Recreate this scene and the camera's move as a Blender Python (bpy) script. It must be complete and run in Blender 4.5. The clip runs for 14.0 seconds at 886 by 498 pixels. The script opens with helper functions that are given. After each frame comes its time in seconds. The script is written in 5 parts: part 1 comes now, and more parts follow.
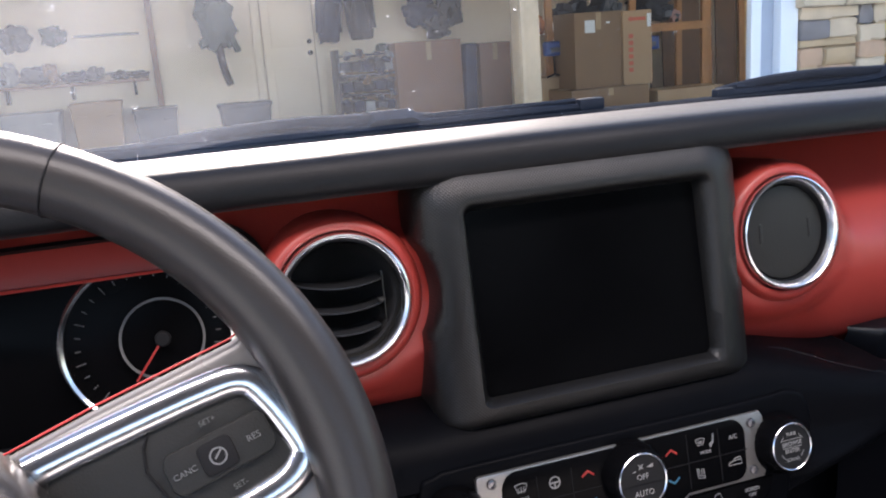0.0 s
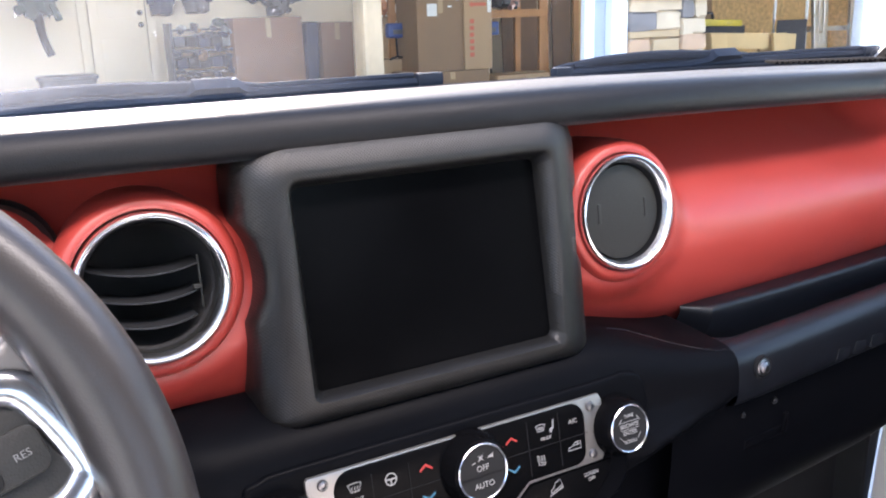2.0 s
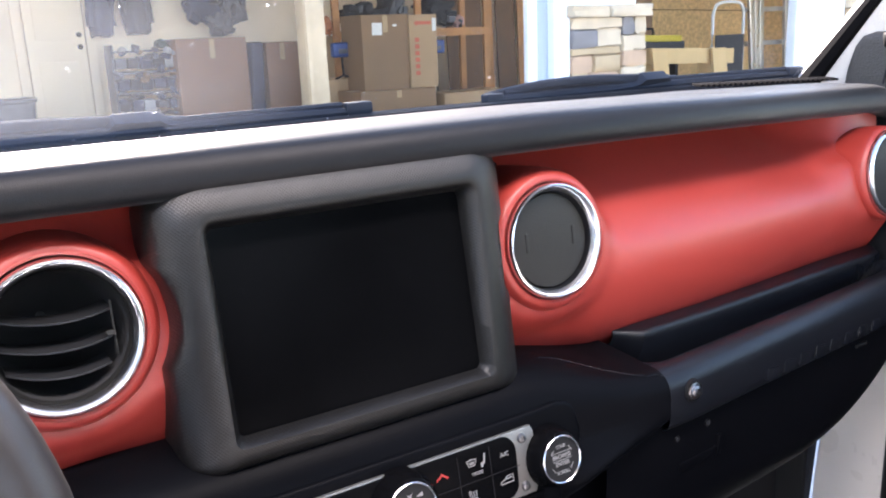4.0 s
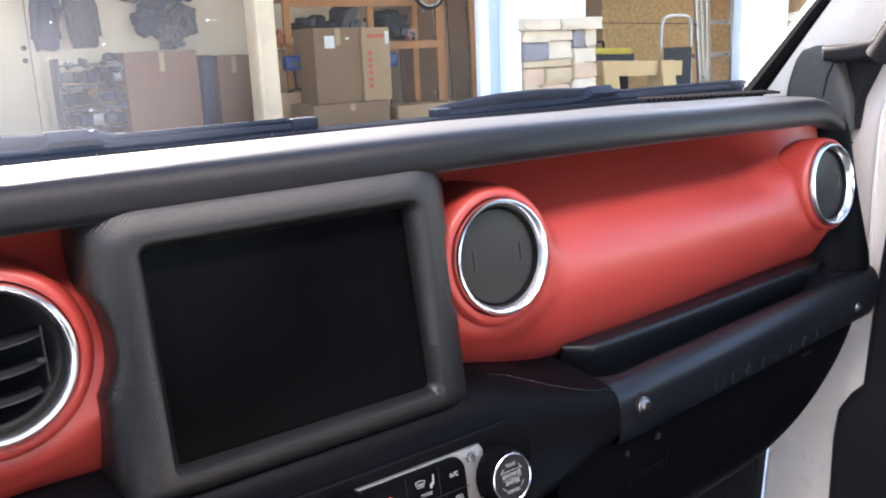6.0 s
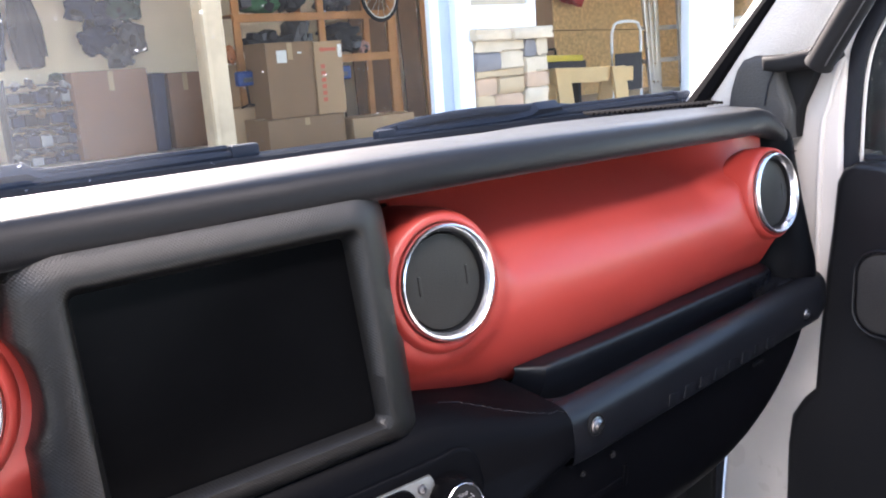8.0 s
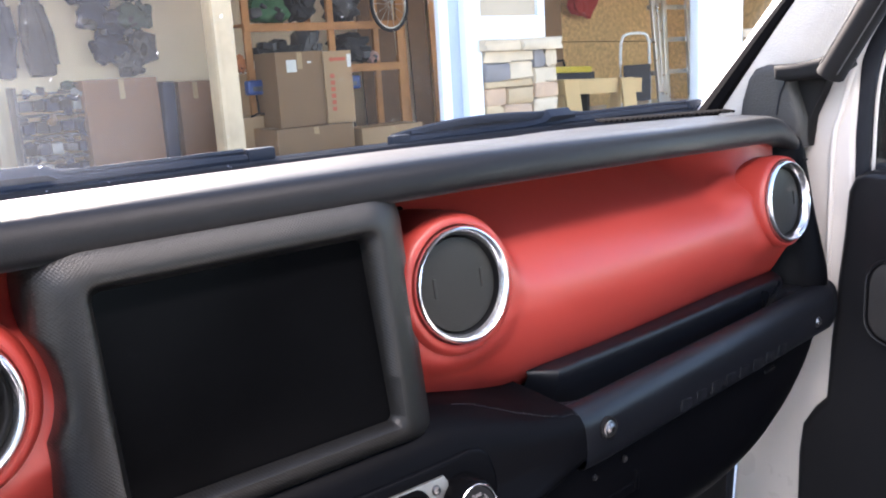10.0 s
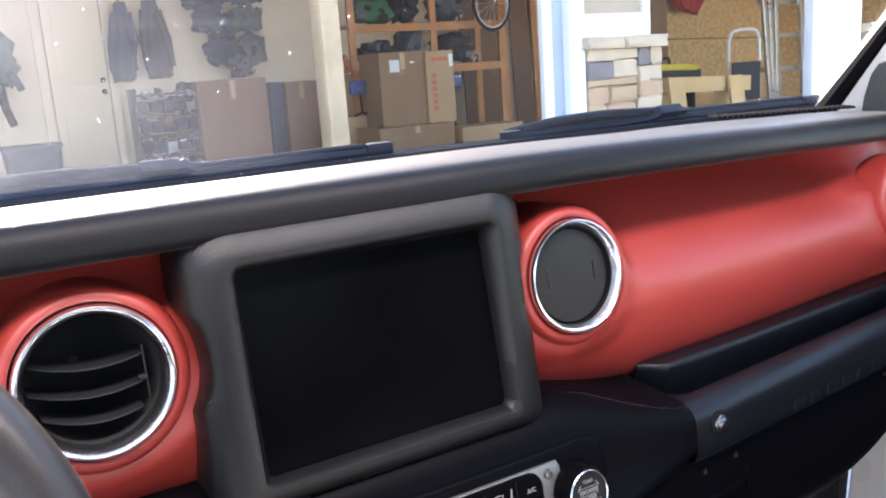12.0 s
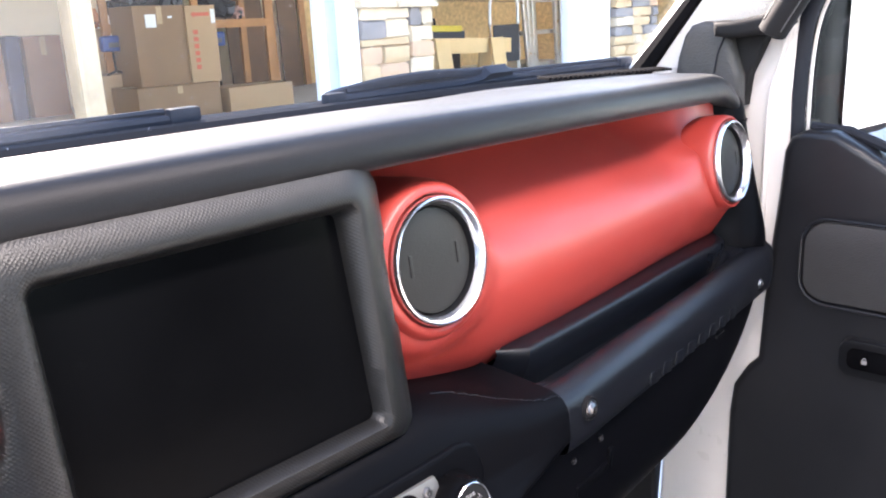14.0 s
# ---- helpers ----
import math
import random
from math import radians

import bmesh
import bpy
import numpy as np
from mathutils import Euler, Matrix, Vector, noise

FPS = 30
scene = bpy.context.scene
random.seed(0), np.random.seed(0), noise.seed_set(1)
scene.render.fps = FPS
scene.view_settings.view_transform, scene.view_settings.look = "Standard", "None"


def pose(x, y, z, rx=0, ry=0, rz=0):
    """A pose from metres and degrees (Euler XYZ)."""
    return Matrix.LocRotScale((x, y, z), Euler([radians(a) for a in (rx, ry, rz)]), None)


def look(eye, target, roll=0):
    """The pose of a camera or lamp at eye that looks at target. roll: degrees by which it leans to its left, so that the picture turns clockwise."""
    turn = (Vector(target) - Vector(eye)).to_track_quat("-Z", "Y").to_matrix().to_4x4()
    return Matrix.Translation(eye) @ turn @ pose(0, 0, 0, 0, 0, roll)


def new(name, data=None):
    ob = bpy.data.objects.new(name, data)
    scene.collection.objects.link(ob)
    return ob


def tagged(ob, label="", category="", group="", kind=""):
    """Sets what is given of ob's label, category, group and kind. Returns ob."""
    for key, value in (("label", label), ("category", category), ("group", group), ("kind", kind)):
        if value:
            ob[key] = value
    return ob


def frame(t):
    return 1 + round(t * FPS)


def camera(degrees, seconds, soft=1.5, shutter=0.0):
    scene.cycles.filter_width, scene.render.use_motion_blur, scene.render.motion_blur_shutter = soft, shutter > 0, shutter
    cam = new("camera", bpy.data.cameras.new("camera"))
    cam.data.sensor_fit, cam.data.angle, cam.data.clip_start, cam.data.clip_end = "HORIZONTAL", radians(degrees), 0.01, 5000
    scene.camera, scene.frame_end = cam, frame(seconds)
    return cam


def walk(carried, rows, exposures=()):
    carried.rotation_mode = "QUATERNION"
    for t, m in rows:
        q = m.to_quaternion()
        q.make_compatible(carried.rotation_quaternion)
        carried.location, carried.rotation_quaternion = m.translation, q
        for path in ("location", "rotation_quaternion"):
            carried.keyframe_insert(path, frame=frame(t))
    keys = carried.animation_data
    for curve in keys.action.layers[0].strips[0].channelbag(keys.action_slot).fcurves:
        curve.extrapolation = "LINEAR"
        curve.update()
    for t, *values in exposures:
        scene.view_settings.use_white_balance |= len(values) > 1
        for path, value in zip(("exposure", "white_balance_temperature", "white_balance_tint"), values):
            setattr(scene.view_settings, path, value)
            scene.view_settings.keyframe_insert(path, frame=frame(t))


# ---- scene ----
cam = camera(55.1, 14.0, soft=2.0)
PATH = [
    (0, (-0.2750, -0.5236, 1.4080), (0.3291, 1.3235, 0.9352), -4.13),
    (0.5, (-0.2600, -0.5040, 1.4023), (0.5342, 1.2673, 0.9210), -3.23),
    (1, (-0.2530, -0.4845, 1.3956), (0.6330, 1.2289, 0.8673), -2.36),
    (1.5, (-0.2550, -0.4874, 1.3968), (0.6530, 1.2111, 0.8578), -1.90),
    (2, (-0.2520, -0.4885, 1.3959), (0.6788, 1.2004, 0.8658), -1.74),
    (2.5, (-0.2450, -0.4853, 1.3977), (0.7180, 1.1887, 0.8778), -1.86),
    (5, (-0.2290, -0.4925, 1.4073), (0.8442, 1.1264, 0.9304), -2.60),
    (5.5, (-0.2280, -0.4925, 1.4073), (0.8692, 1.1132, 0.9406), -2.64),
    (6, (-0.2210, -0.4875, 1.4069), (0.9016, 1.0987, 0.9340), -2.37),
    (6.5, (-0.2150, -0.4892, 1.4111), (0.9291, 1.0790, 0.9295), -2.51),
    (7, (-0.2140, -0.4871, 1.4119), (0.9394, 1.0768, 0.9389), -3.09),
    (7.5, (-0.2090, -0.4860, 1.4128), (0.9641, 1.0654, 0.9468), -3.25),
    (8, (-0.2030, -0.4848, 1.4157), (0.9962, 1.0496, 0.9602), -3.78),
    (10.5, (-0.2190, -0.4873, 1.4099), (0.9608, 1.0717, 0.9885), -3.05),
    (11, (-0.2280, -0.4934, 1.4084), (0.8910, 1.1085, 0.9822), -2.91),
    (11.5, (-0.2350, -0.4992, 1.4109), (0.8169, 1.1478, 0.9858), -3.48),
    (12, (-0.2360, -0.4962, 1.4107), (0.7678, 1.1824, 0.9928), -3.91),
    (12.5, (-0.2370, -0.4973, 1.4098), (0.7619, 1.1832, 0.9877), -3.72),
    (13, (-0.2270, -0.4880, 1.4019), (0.8639, 1.1269, 0.9525), -2.27),
    (13.5, (-0.1940, -0.4591, 1.3994), (1.0400, 1.0235, 0.8712), -2.04),
    (13.8, (-0.2010, -0.4065, 1.3928), (1.1372, 0.9753, 0.8452), -1.44),
    (14, (-0.2210, -0.3851, 1.4080), (1.1759, 0.9422, 0.8723), -2.60),
]
walk(cam, [(t, look(eye, target, roll)) for t, eye, target, roll in PATH], [(0, 1.80, 6700, 20), (0.5, 2.38, 6700, 20), (1.2, 2.75, 6700, 20), (2.7, 2.75, 6700, 20), (6, 2.72, 6700, 20), (8, 2.67, 6700, 20), (10, 2.67, 6700, 20), (11, 2.71, 6700, 20), (11.5, 2.72, 6700, 20), (12, 2.51, 6700, 20), (12.5, 2.47, 6700, 20), (13.2, 2.58, 6720, 20), (14, 3.15, 6840, 20)])

# ---- light ----
world = bpy.data.worlds.new("sky")
scene.world = world
world.use_nodes = True
wn = world.node_tree.nodes
sky = wn.new("ShaderNodeTexSky")
sky.sky_type = "NISHITA"
sky.sun_disc = False
SUN_FROM = Vector((0.10, 0.86, 0.50)).normalized()
sky.sun_elevation = math.asin(SUN_FROM.z)
sky.sun_rotation = math.atan2(SUN_FROM.x, SUN_FROM.y)
world.node_tree.links.new(sky.outputs[0], wn["Background"].inputs[0])
wn["Background"].inputs[1].default_value = 0.15
sun = new("sun", bpy.data.lights.new("sun", "SUN"))
sun.data.energy, sun.data.angle, sun.data.color = 5.0, radians(0.6), (1.0, 0.94, 0.86)
sun.matrix_basis = look(SUN_FROM * 30, (0, 0, 0))

# added area lamp at the roof gap, standing in for sky light from above
overhead_fill = new("overhead_fill_lamp", bpy.data.lights.new("overhead_fill_lamp", "AREA"))
overhead_fill.data.shape, overhead_fill.data.size, overhead_fill.data.size_y = "RECTANGLE", 1.30, 0.15
overhead_fill.data.energy, overhead_fill.data.color = 2.7, (1.0, 0.95, 0.89)
overhead_fill.matrix_basis = pose(-0.18, -0.37, 1.83)

# ---- materials ----


def material(name):
    m = bpy.data.materials.new(name)
    m.use_nodes = True
    nt = m.node_tree
    return m, nt, nt.nodes["Principled BSDF"]


def surface(name, colour, rough=0.5, metal=0.0, vary=0.12, scale=6.0, grain=0.0, grain_scale=900.0, rough_vary=0.1,
            spec=0.5, coat=0.0, fine=60.0, regular=False, fuzz=0.0):
    """A plain surface with two scales of colour change, changing gloss and a fine grained relief."""
    m, nt, b = material(name)
    tc = nt.nodes.new("ShaderNodeTexCoord")
    n1 = nt.nodes.new("ShaderNodeTexNoise")
    n1.inputs["Scale"].default_value, n1.inputs["Detail"].default_value = scale, 5
    n2 = nt.nodes.new("ShaderNodeTexNoise")
    n2.inputs["Scale"].default_value, n2.inputs["Detail"].default_value = scale * fine / 6, 3
    mix = nt.nodes.new("ShaderNodeMath")
    mix.operation = "MULTIPLY_ADD"
    mix.inputs[1].default_value = 0.35
    for n in (n1, n2):
        nt.links.new(tc.outputs["Object"], n.inputs["Vector"])
    nt.links.new(n2.outputs["Fac"], mix.inputs[0])
    nt.links.new(n1.outputs["Fac"], mix.inputs[2])
    ramp = nt.nodes.new("ShaderNodeMapRange")
    ramp.inputs[1].default_value, ramp.inputs[2].default_value = 0.35, 1.0
    ramp.inputs[3].default_value, ramp.inputs[4].default_value = 1 - vary, 1 + vary
    nt.links.new(mix.outputs[0], ramp.inputs[0])
    hsv = nt.nodes.new("ShaderNodeHueSaturation")
    hsv.inputs["Color"].default_value = (*colour, 1)
    nt.links.new(ramp.outputs[0], hsv.inputs["Value"])
    nt.links.new(hsv.outputs[0], b.inputs["Base Color"])
    rr = nt.nodes.new("ShaderNodeMapRange")
    rr.inputs[1].default_value, rr.inputs[2].default_value = 0.3, 0.8
    rr.inputs[3].default_value, rr.inputs[4].default_value = max(0.02, rough - rough_vary), min(1, rough + rough_vary)
    nt.links.new(n1.outputs["Fac"], rr.inputs[0])
    nt.links.new(rr.outputs[0], b.inputs["Roughness"])
    b.inputs["Metallic"].default_value = metal
    b.inputs["Specular IOR Level"].default_value = spec
    b.inputs["Coat Weight"].default_value = coat
    b.inputs["Sheen Weight"].default_value, b.inputs["Sheen Roughness"].default_value = fuzz, 0.45
    if grain:
        g = nt.nodes.new("ShaderNodeTexVoronoi")
        g.inputs["Scale"].default_value = grain_scale
        g.inputs["Randomness"].default_value = 0.12 if regular else 1.0
        nt.links.new(tc.outputs["Object"], g.inputs["Vector"])
        if regular:
            # rows of dots laid over the face, seen along the car's length
            turn = nt.nodes.new("ShaderNodeMapping")
            turn.inputs["Rotation"].default_value = (radians(90), 0, radians(45))
            nt.links.new(tc.outputs["Object"], turn.inputs["Vector"])
            g.voronoi_dimensions = "2D"
            nt.links.new(turn.outputs[0], g.inputs["Vector"])
        bump = nt.nodes.new("ShaderNodeBump")
        bump.inputs["Strength"].default_value, bump.inputs["Distance"].default_value = grain, 0.0006
        nt.links.new(g.outputs["Distance"], bump.inputs["Height"])
        nt.links.new(bump.outputs[0], b.inputs["Normal"])
    return m


DASH = surface("grained dash plastic", (0.0046, 0.0049, 0.0063), 0.44, spec=0.23, fuzz=0.07, grain=0.17, grain_scale=1300, vary=0.2)
PAD = surface("soft black vinyl", (0.0026, 0.0028, 0.0038), 0.43, spec=0.040, grain=0.15, grain_scale=1100, vary=0.2)
# base colour tinted blue to imitate the sky's sheen on the bar
BARMAT = surface("soft black grab bar skin", (0.0054, 0.0062, 0.0088), 0.36, spec=0.34, grain=0.12, grain_scale=1200, vary=0.2)
DOORMAT = surface("black door card plastic", (0.0105, 0.0108, 0.0128), 0.40, spec=0.34, grain=0.2, grain_scale=900, vary=0.2)
INSET = surface("dark grey inset cloth", (0.028, 0.0275, 0.028), 0.7, grain=0.3, grain_scale=600, vary=0.2)
# the blue is reflected sky put into the black rubber's colour
WIPER = surface("black wiper rubber with sky tint", (0.006, 0.012, 0.026), 0.70, spec=0.22, vary=0.2)
SPOKEMAT = surface("satin grey spoke plastic", (0.16, 0.148, 0.138), 0.30, spec=0.7, vary=0.1)
BEZEL = surface("grained bezel plastic", (0.0078, 0.0076, 0.0076), 0.38, spec=0.42, regular=True, grain=0.42, grain_scale=620, vary=0.15)
RED = surface("satin red paint", (0.34, 0.036, 0.027), 0.42, metal=0.0, vary=0.05, scale=20, rough_vary=0.04, spec=0.65)
CHROME = surface("satin chrome", (0.74, 0.74, 0.76), 0.20, metal=1.0, vary=0.04, rough_vary=0.05)
RING = surface("satin chrome ring", (0.84, 0.84, 0.86), 0.24, metal=1.0, vary=0.04, rough_vary=0.05)
GRILLE = surface("grey grille plastic", (0.07, 0.07, 0.072), 0.5)
SILVER = surface("brushed silver trim", (0.30, 0.288, 0.275), 0.42, metal=0.75, vary=0.06)
GLOSS = surface("gloss black plastic", (0.0030, 0.0030, 0.0035), 0.26, spec=0.035, vary=0.2)
KNOBFACE = surface("satin black knob face", (0.012, 0.012, 0.013), 0.5, spec=0.2, vary=0.2)
BLACK = surface("matt black plastic", (0.011, 0.011, 0.012), 0.65, spec=0.15, vary=0.2)
SEALMAT = surface("dull black seal rubber", (0.005, 0.005, 0.006), 0.9, spec=0.04, vary=0.2)
VENT = surface("dark grey vent plastic", (0.017, 0.017, 0.016), 0.5, spec=0.3, grain=0.2, vary=0.12)
RUBBER = surface("black rubber", (0.014, 0.016, 0.022), 0.85, spec=0.2, vary=0.2)
LEATHER = surface("black wheel leather", (0.024, 0.0212, 0.0205), 0.36, spec=0.45, grain=0.09, grain_scale=900, vary=0.2)
REDSTITCH = surface("red thread", (0.45, 0.03, 0.03), 0.6)
BODYWHITE = surface("white body paint", (0.62, 0.585, 0.555), 0.35, vary=0.04, coat=0.3)
PILLAR = surface("grey grained pillar trim", (0.60, 0.58, 0.555), 0.6, grain=0.9, grain_scale=420, vary=0.1)
FOOTMAT = surface("grained dark grey trim", (0.042, 0.041, 0.040), 0.55, spec=0.5, grain=0.8, grain_scale=420, vary=0.2)
LINER = surface("dark headliner felt", (0.10, 0.10, 0.10), 0.9, vary=0.2)
WHITEINK = surface("white print", (0.28, 0.275, 0.27), 0.5)
GREYINK = surface("grey print", (0.15, 0.15, 0.15), 0.5)
DIMINK = surface("dim grey print", (0.10, 0.10, 0.10), 0.5)
REDINK = surface("red print", (0.42, 0.035, 0.03), 0.5)
BLUEINK = surface("blue print", (0.04, 0.17, 0.27), 0.5)
DEEP = surface("duct plastic", (0.034, 0.034, 0.035), 0.6, spec=0.25)
SLAT = surface("grey louvre plastic", (0.019, 0.020, 0.022), 0.45, spec=0.3, vary=0.12)
STEEL = surface("dull steel", (0.21, 0.21, 0.22), 0.34, metal=1.0)
SCREEN = surface("dark display glass", (0.0022, 0.0023, 0.0027), 0.24, spec=0.02, vary=0.3, scale=14, rough_vary=0.07)


def sheen(nt):
    """How much a thin pane mirrors, by the angle at which it is seen."""
    lw = nt.nodes.new("ShaderNodeLayerWeight")
    lw.inputs[0].default_value = 0.5
    power = nt.nodes.new("ShaderNodeMath")
    power.operation = "POWER"
    power.inputs[1].default_value = 5
    nt.links.new(lw.outputs["Facing"], power.inputs[0])
    add = nt.nodes.new("ShaderNodeMath")
    add.operation = "MULTIPLY_ADD"
    add.inputs[1].default_value, add.inputs[2].default_value = 0.92, 0.025
    nt.links.new(power.outputs[0], add.inputs[0])
    return add


def windshield_material():
    m, nt, b = material("dusty, glare-hazed windshield glass")
    nt.nodes.remove(b)
    out = nt.nodes["Material Output"]
    tc = nt.nodes.new("ShaderNodeTexCoord")
    clear = nt.nodes.new("ShaderNodeBsdfTransparent")
    clear.inputs[0].default_value = (0.93, 0.96, 0.95, 1)
    gloss = nt.nodes.new("ShaderNodeBsdfGlossy")
    gloss.inputs["Roughness"].default_value = 0.02
    fres = sheen(nt)
    mix = nt.nodes.new("ShaderNodeMixShader")
    nt.links.new(fres.outputs[0], mix.inputs[0])
    nt.links.new(clear.outputs[0], mix.inputs[1])
    nt.links.new(gloss.outputs[0], mix.inputs[2])
    # thin dust, its blue-white colour also standing in for glare haze
    dust_haze = nt.nodes.new("ShaderNodeBsdfTranslucent")
    dust_haze.inputs[0].default_value = (0.76, 0.83, 0.94, 1)
    film = nt.nodes.new("ShaderNodeTexNoise")
    film.inputs["Scale"].default_value, film.inputs["Detail"].default_value = 5, 6
    nt.links.new(tc.outputs["Object"], film.inputs["Vector"])
    fr = nt.nodes.new("ShaderNodeMapRange")
    fr.inputs[1].default_value, fr.inputs[2].default_value = 0.3, 0.8
    fr.inputs[3].default_value, fr.inputs[4].default_value = 0.03, 0.16
    nt.links.new(film.outputs["Fac"], fr.inputs[0])
    split = nt.nodes.new("ShaderNodeSeparateXYZ")
    nt.links.new(tc.outputs["Object"], split.inputs[0])
    # film thickens over the left half to imitate veiling glare there
    side = nt.nodes.new("ShaderNodeMapRange")
    side.inputs[1].default_value, side.inputs[2].default_value = -0.30, 0.08
    side.inputs[3].default_value, side.inputs[4].default_value = 1.0, 0.03
    nt.links.new(split.outputs[0], side.inputs[0])
    far = nt.nodes.new("ShaderNodeMapRange")
    far.inputs[1].default_value, far.inputs[2].default_value = -0.54, -0.32
    far.inputs[3].default_value, far.inputs[4].default_value = 0.05, 1.0
    nt.links.new(split.outputs[0], far.inputs[0])
    nt.links.new(far.outputs[0], side.inputs[3])
    dirt = nt.nodes.new("ShaderNodeMath")
    dirt.operation = "MULTIPLY"
    nt.links.new(fr.outputs[0], dirt.inputs[0])
    nt.links.new(side.outputs[0], dirt.inputs[1])
    # dried drops and bug marks
    cells = nt.nodes.new("ShaderNodeTexVoronoi")
    cells.inputs["Scale"].default_value = 210
    warp = nt.nodes.new("ShaderNodeTexNoise")
    warp.inputs["Scale"].default_value = 220
    wmix = nt.nodes.new("ShaderNodeVectorMath")
    wmix.operation = "MULTIPLY_ADD"
    wmix.inputs[1].default_value = (0.016, 0.016, 0.016)
    nt.links.new(tc.outputs["Object"], warp.inputs["Vector"])
    nt.links.new(warp.outputs["Color"], wmix.inputs[0])
    nt.links.new(tc.outputs["Object"], wmix.inputs[2])
    nt.links.new(wmix.outputs[0], cells.inputs["Vector"])
    csplit = nt.nodes.new("ShaderNodeSeparateColor")
    nt.links.new(cells.outputs["Color"], csplit.inputs[0])
    few = nt.nodes.new("ShaderNodeMapRange")
    few.inputs[1].default_value, few.inputs[2].default_value = 0.90, 1.0
    few.inputs[3].default_value, few.inputs[4].default_value = 0.0, 0.22
    nt.links.new(csplit.outputs[0], few.inputs[0])
    small = nt.nodes.new("ShaderNodeMath")
    small.operation = "LESS_THAN"
    nt.links.new(cells.outputs["Distance"], small.inputs[0])
    nt.links.new(few.outputs[0], small.inputs[1])
    spot = nt.nodes.new("ShaderNodeMath")
    spot.operation = "MULTIPLY_ADD"
    spread = nt.nodes.new("ShaderNodeMapRange")
    spread.inputs[1].default_value, spread.inputs[2].default_value = 0.12, 0.38
    spread.inputs[3].default_value, spread.inputs[4].default_value = 0.45, 0.08
    nt.links.new(split.outputs[0], spread.inputs[0])
    nt.links.new(spread.outputs[0], spot.inputs[1])
    nt.links.new(small.outputs[0], spot.inputs[0])
    nt.links.new(dirt.outputs[0], spot.inputs[2])
    # faint wiped streaks across the glass
    stretch = nt.nodes.new("ShaderNodeMapping")
    stretch.inputs["Scale"].default_value = (1.2, 60, 60)
    nt.links.new(tc.outputs["Object"], stretch.inputs["Vector"])
    streak = nt.nodes.new("ShaderNodeTexNoise")
    streak.inputs["Scale"].default_value, streak.inputs["Detail"].default_value = 3.0, 2
    nt.links.new(stretch.outputs[0], streak.inputs["Vector"])
    thin = nt.nodes.new("ShaderNodeMapRange")
    thin.inputs[1].default_value, thin.inputs[2].default_value = 0.60, 0.75
    thin.inputs[3].default_value, thin.inputs[4].default_value = 0.0, 0.022
    nt.links.new(streak.outputs["Fac"], thin.inputs[0])
    wiped = nt.nodes.new("ShaderNodeMath")
    wiped.operation = "MULTIPLY_ADD"
    nt.links.new(thin.outputs[0], wiped.inputs[0])
    nt.links.new(side.outputs[0], wiped.inputs[1])
    nt.links.new(spot.outputs[0], wiped.inputs[2])
    fr = wiped
    mix2 = nt.nodes.new("ShaderNodeMixShader")
    nt.links.new(fr.outputs[0], mix2.inputs[0])
    nt.links.new(mix.outputs[0], mix2.inputs[1])
    nt.links.new(dust_haze.outputs[0], mix2.inputs[2])
    nt.links.new(mix2.outputs[0], out.inputs[0])
    return m


WINDSHIELD = windshield_material()


def pane_material(name, tint=(0.9, 0.93, 0.92)):
    m, nt, b = material(name)
    nt.nodes.remove(b)
    clear = nt.nodes.new("ShaderNodeBsdfTransparent")
    clear.inputs[0].default_value = (*tint, 1)
    gloss = nt.nodes.new("ShaderNodeBsdfGlossy")
    gloss.inputs["Roughness"].default_value = 0.02
    fres = sheen(nt)
    mix = nt.nodes.new("ShaderNodeMixShader")
    nt.links.new(fres.outputs[0], mix.inputs[0])
    nt.links.new(clear.outputs[0], mix.inputs[1])
    nt.links.new(gloss.outputs[0], mix.inputs[2])
    nt.links.new(mix.outputs[0], nt.nodes["Material Output"].inputs[0])
    return m


CLEAR = pane_material("clear glass")

# ---- mesh tools ----


def root_of(ob):
    while ob.parent:
        ob = ob.parent
    return ob


def thing(name, place=(0, 0, 0), label="", category="", group="", kind=""):
    ob = new(name)
    ob.empty_display_size = 0.05
    ob.matrix_basis = Matrix.Translation(place)
    return tagged(ob, label, category, group, kind)


def finish(name, bm, mat, angle=40):
    bmesh.ops.recalc_face_normals(bm, faces=bm.faces[:])
    me = bpy.data.meshes.new(name)
    bm.to_mesh(me)
    bm.free()
    me.materials.append(mat)
    me.shade_smooth()
    me.set_sharp_from_angle(angle=radians(angle))
    return me


def part(name, bm, mat, parent=None, label="", angle=40):
    """One mesh, given in world places, as a part of a thing or of a part."""
    if parent is not None:
        bm.transform(root_of(parent).matrix_basis.inverted())
    ob = new(name, finish(name, bm, mat, angle))
    ob.parent = parent
    return tagged(ob, label)


def solo(name, bm, mat, label="", category="", kind="", group="", angle=40):
    """A thing that is one mesh."""
    return tagged(part(name, bm, mat, None, "", angle), label, category, group, kind)


def skin(bm, rings, closed=True, caps=True):
    """Quads between rings of points; closed: each ring is a loop."""
    vs = [[bm.verts.new(p) for p in r] for r in rings]
    n = len(vs[0])
    for a, b in zip(vs, vs[1:]):
        for i in range(n if closed else n - 1):
            j = (i + 1) % n
            bm.faces.new((a[i], a[j], b[j], b[i]))
    if caps and closed:
        bm.faces.new(vs[0])
        bm.faces.new(vs[-1])
    return bm


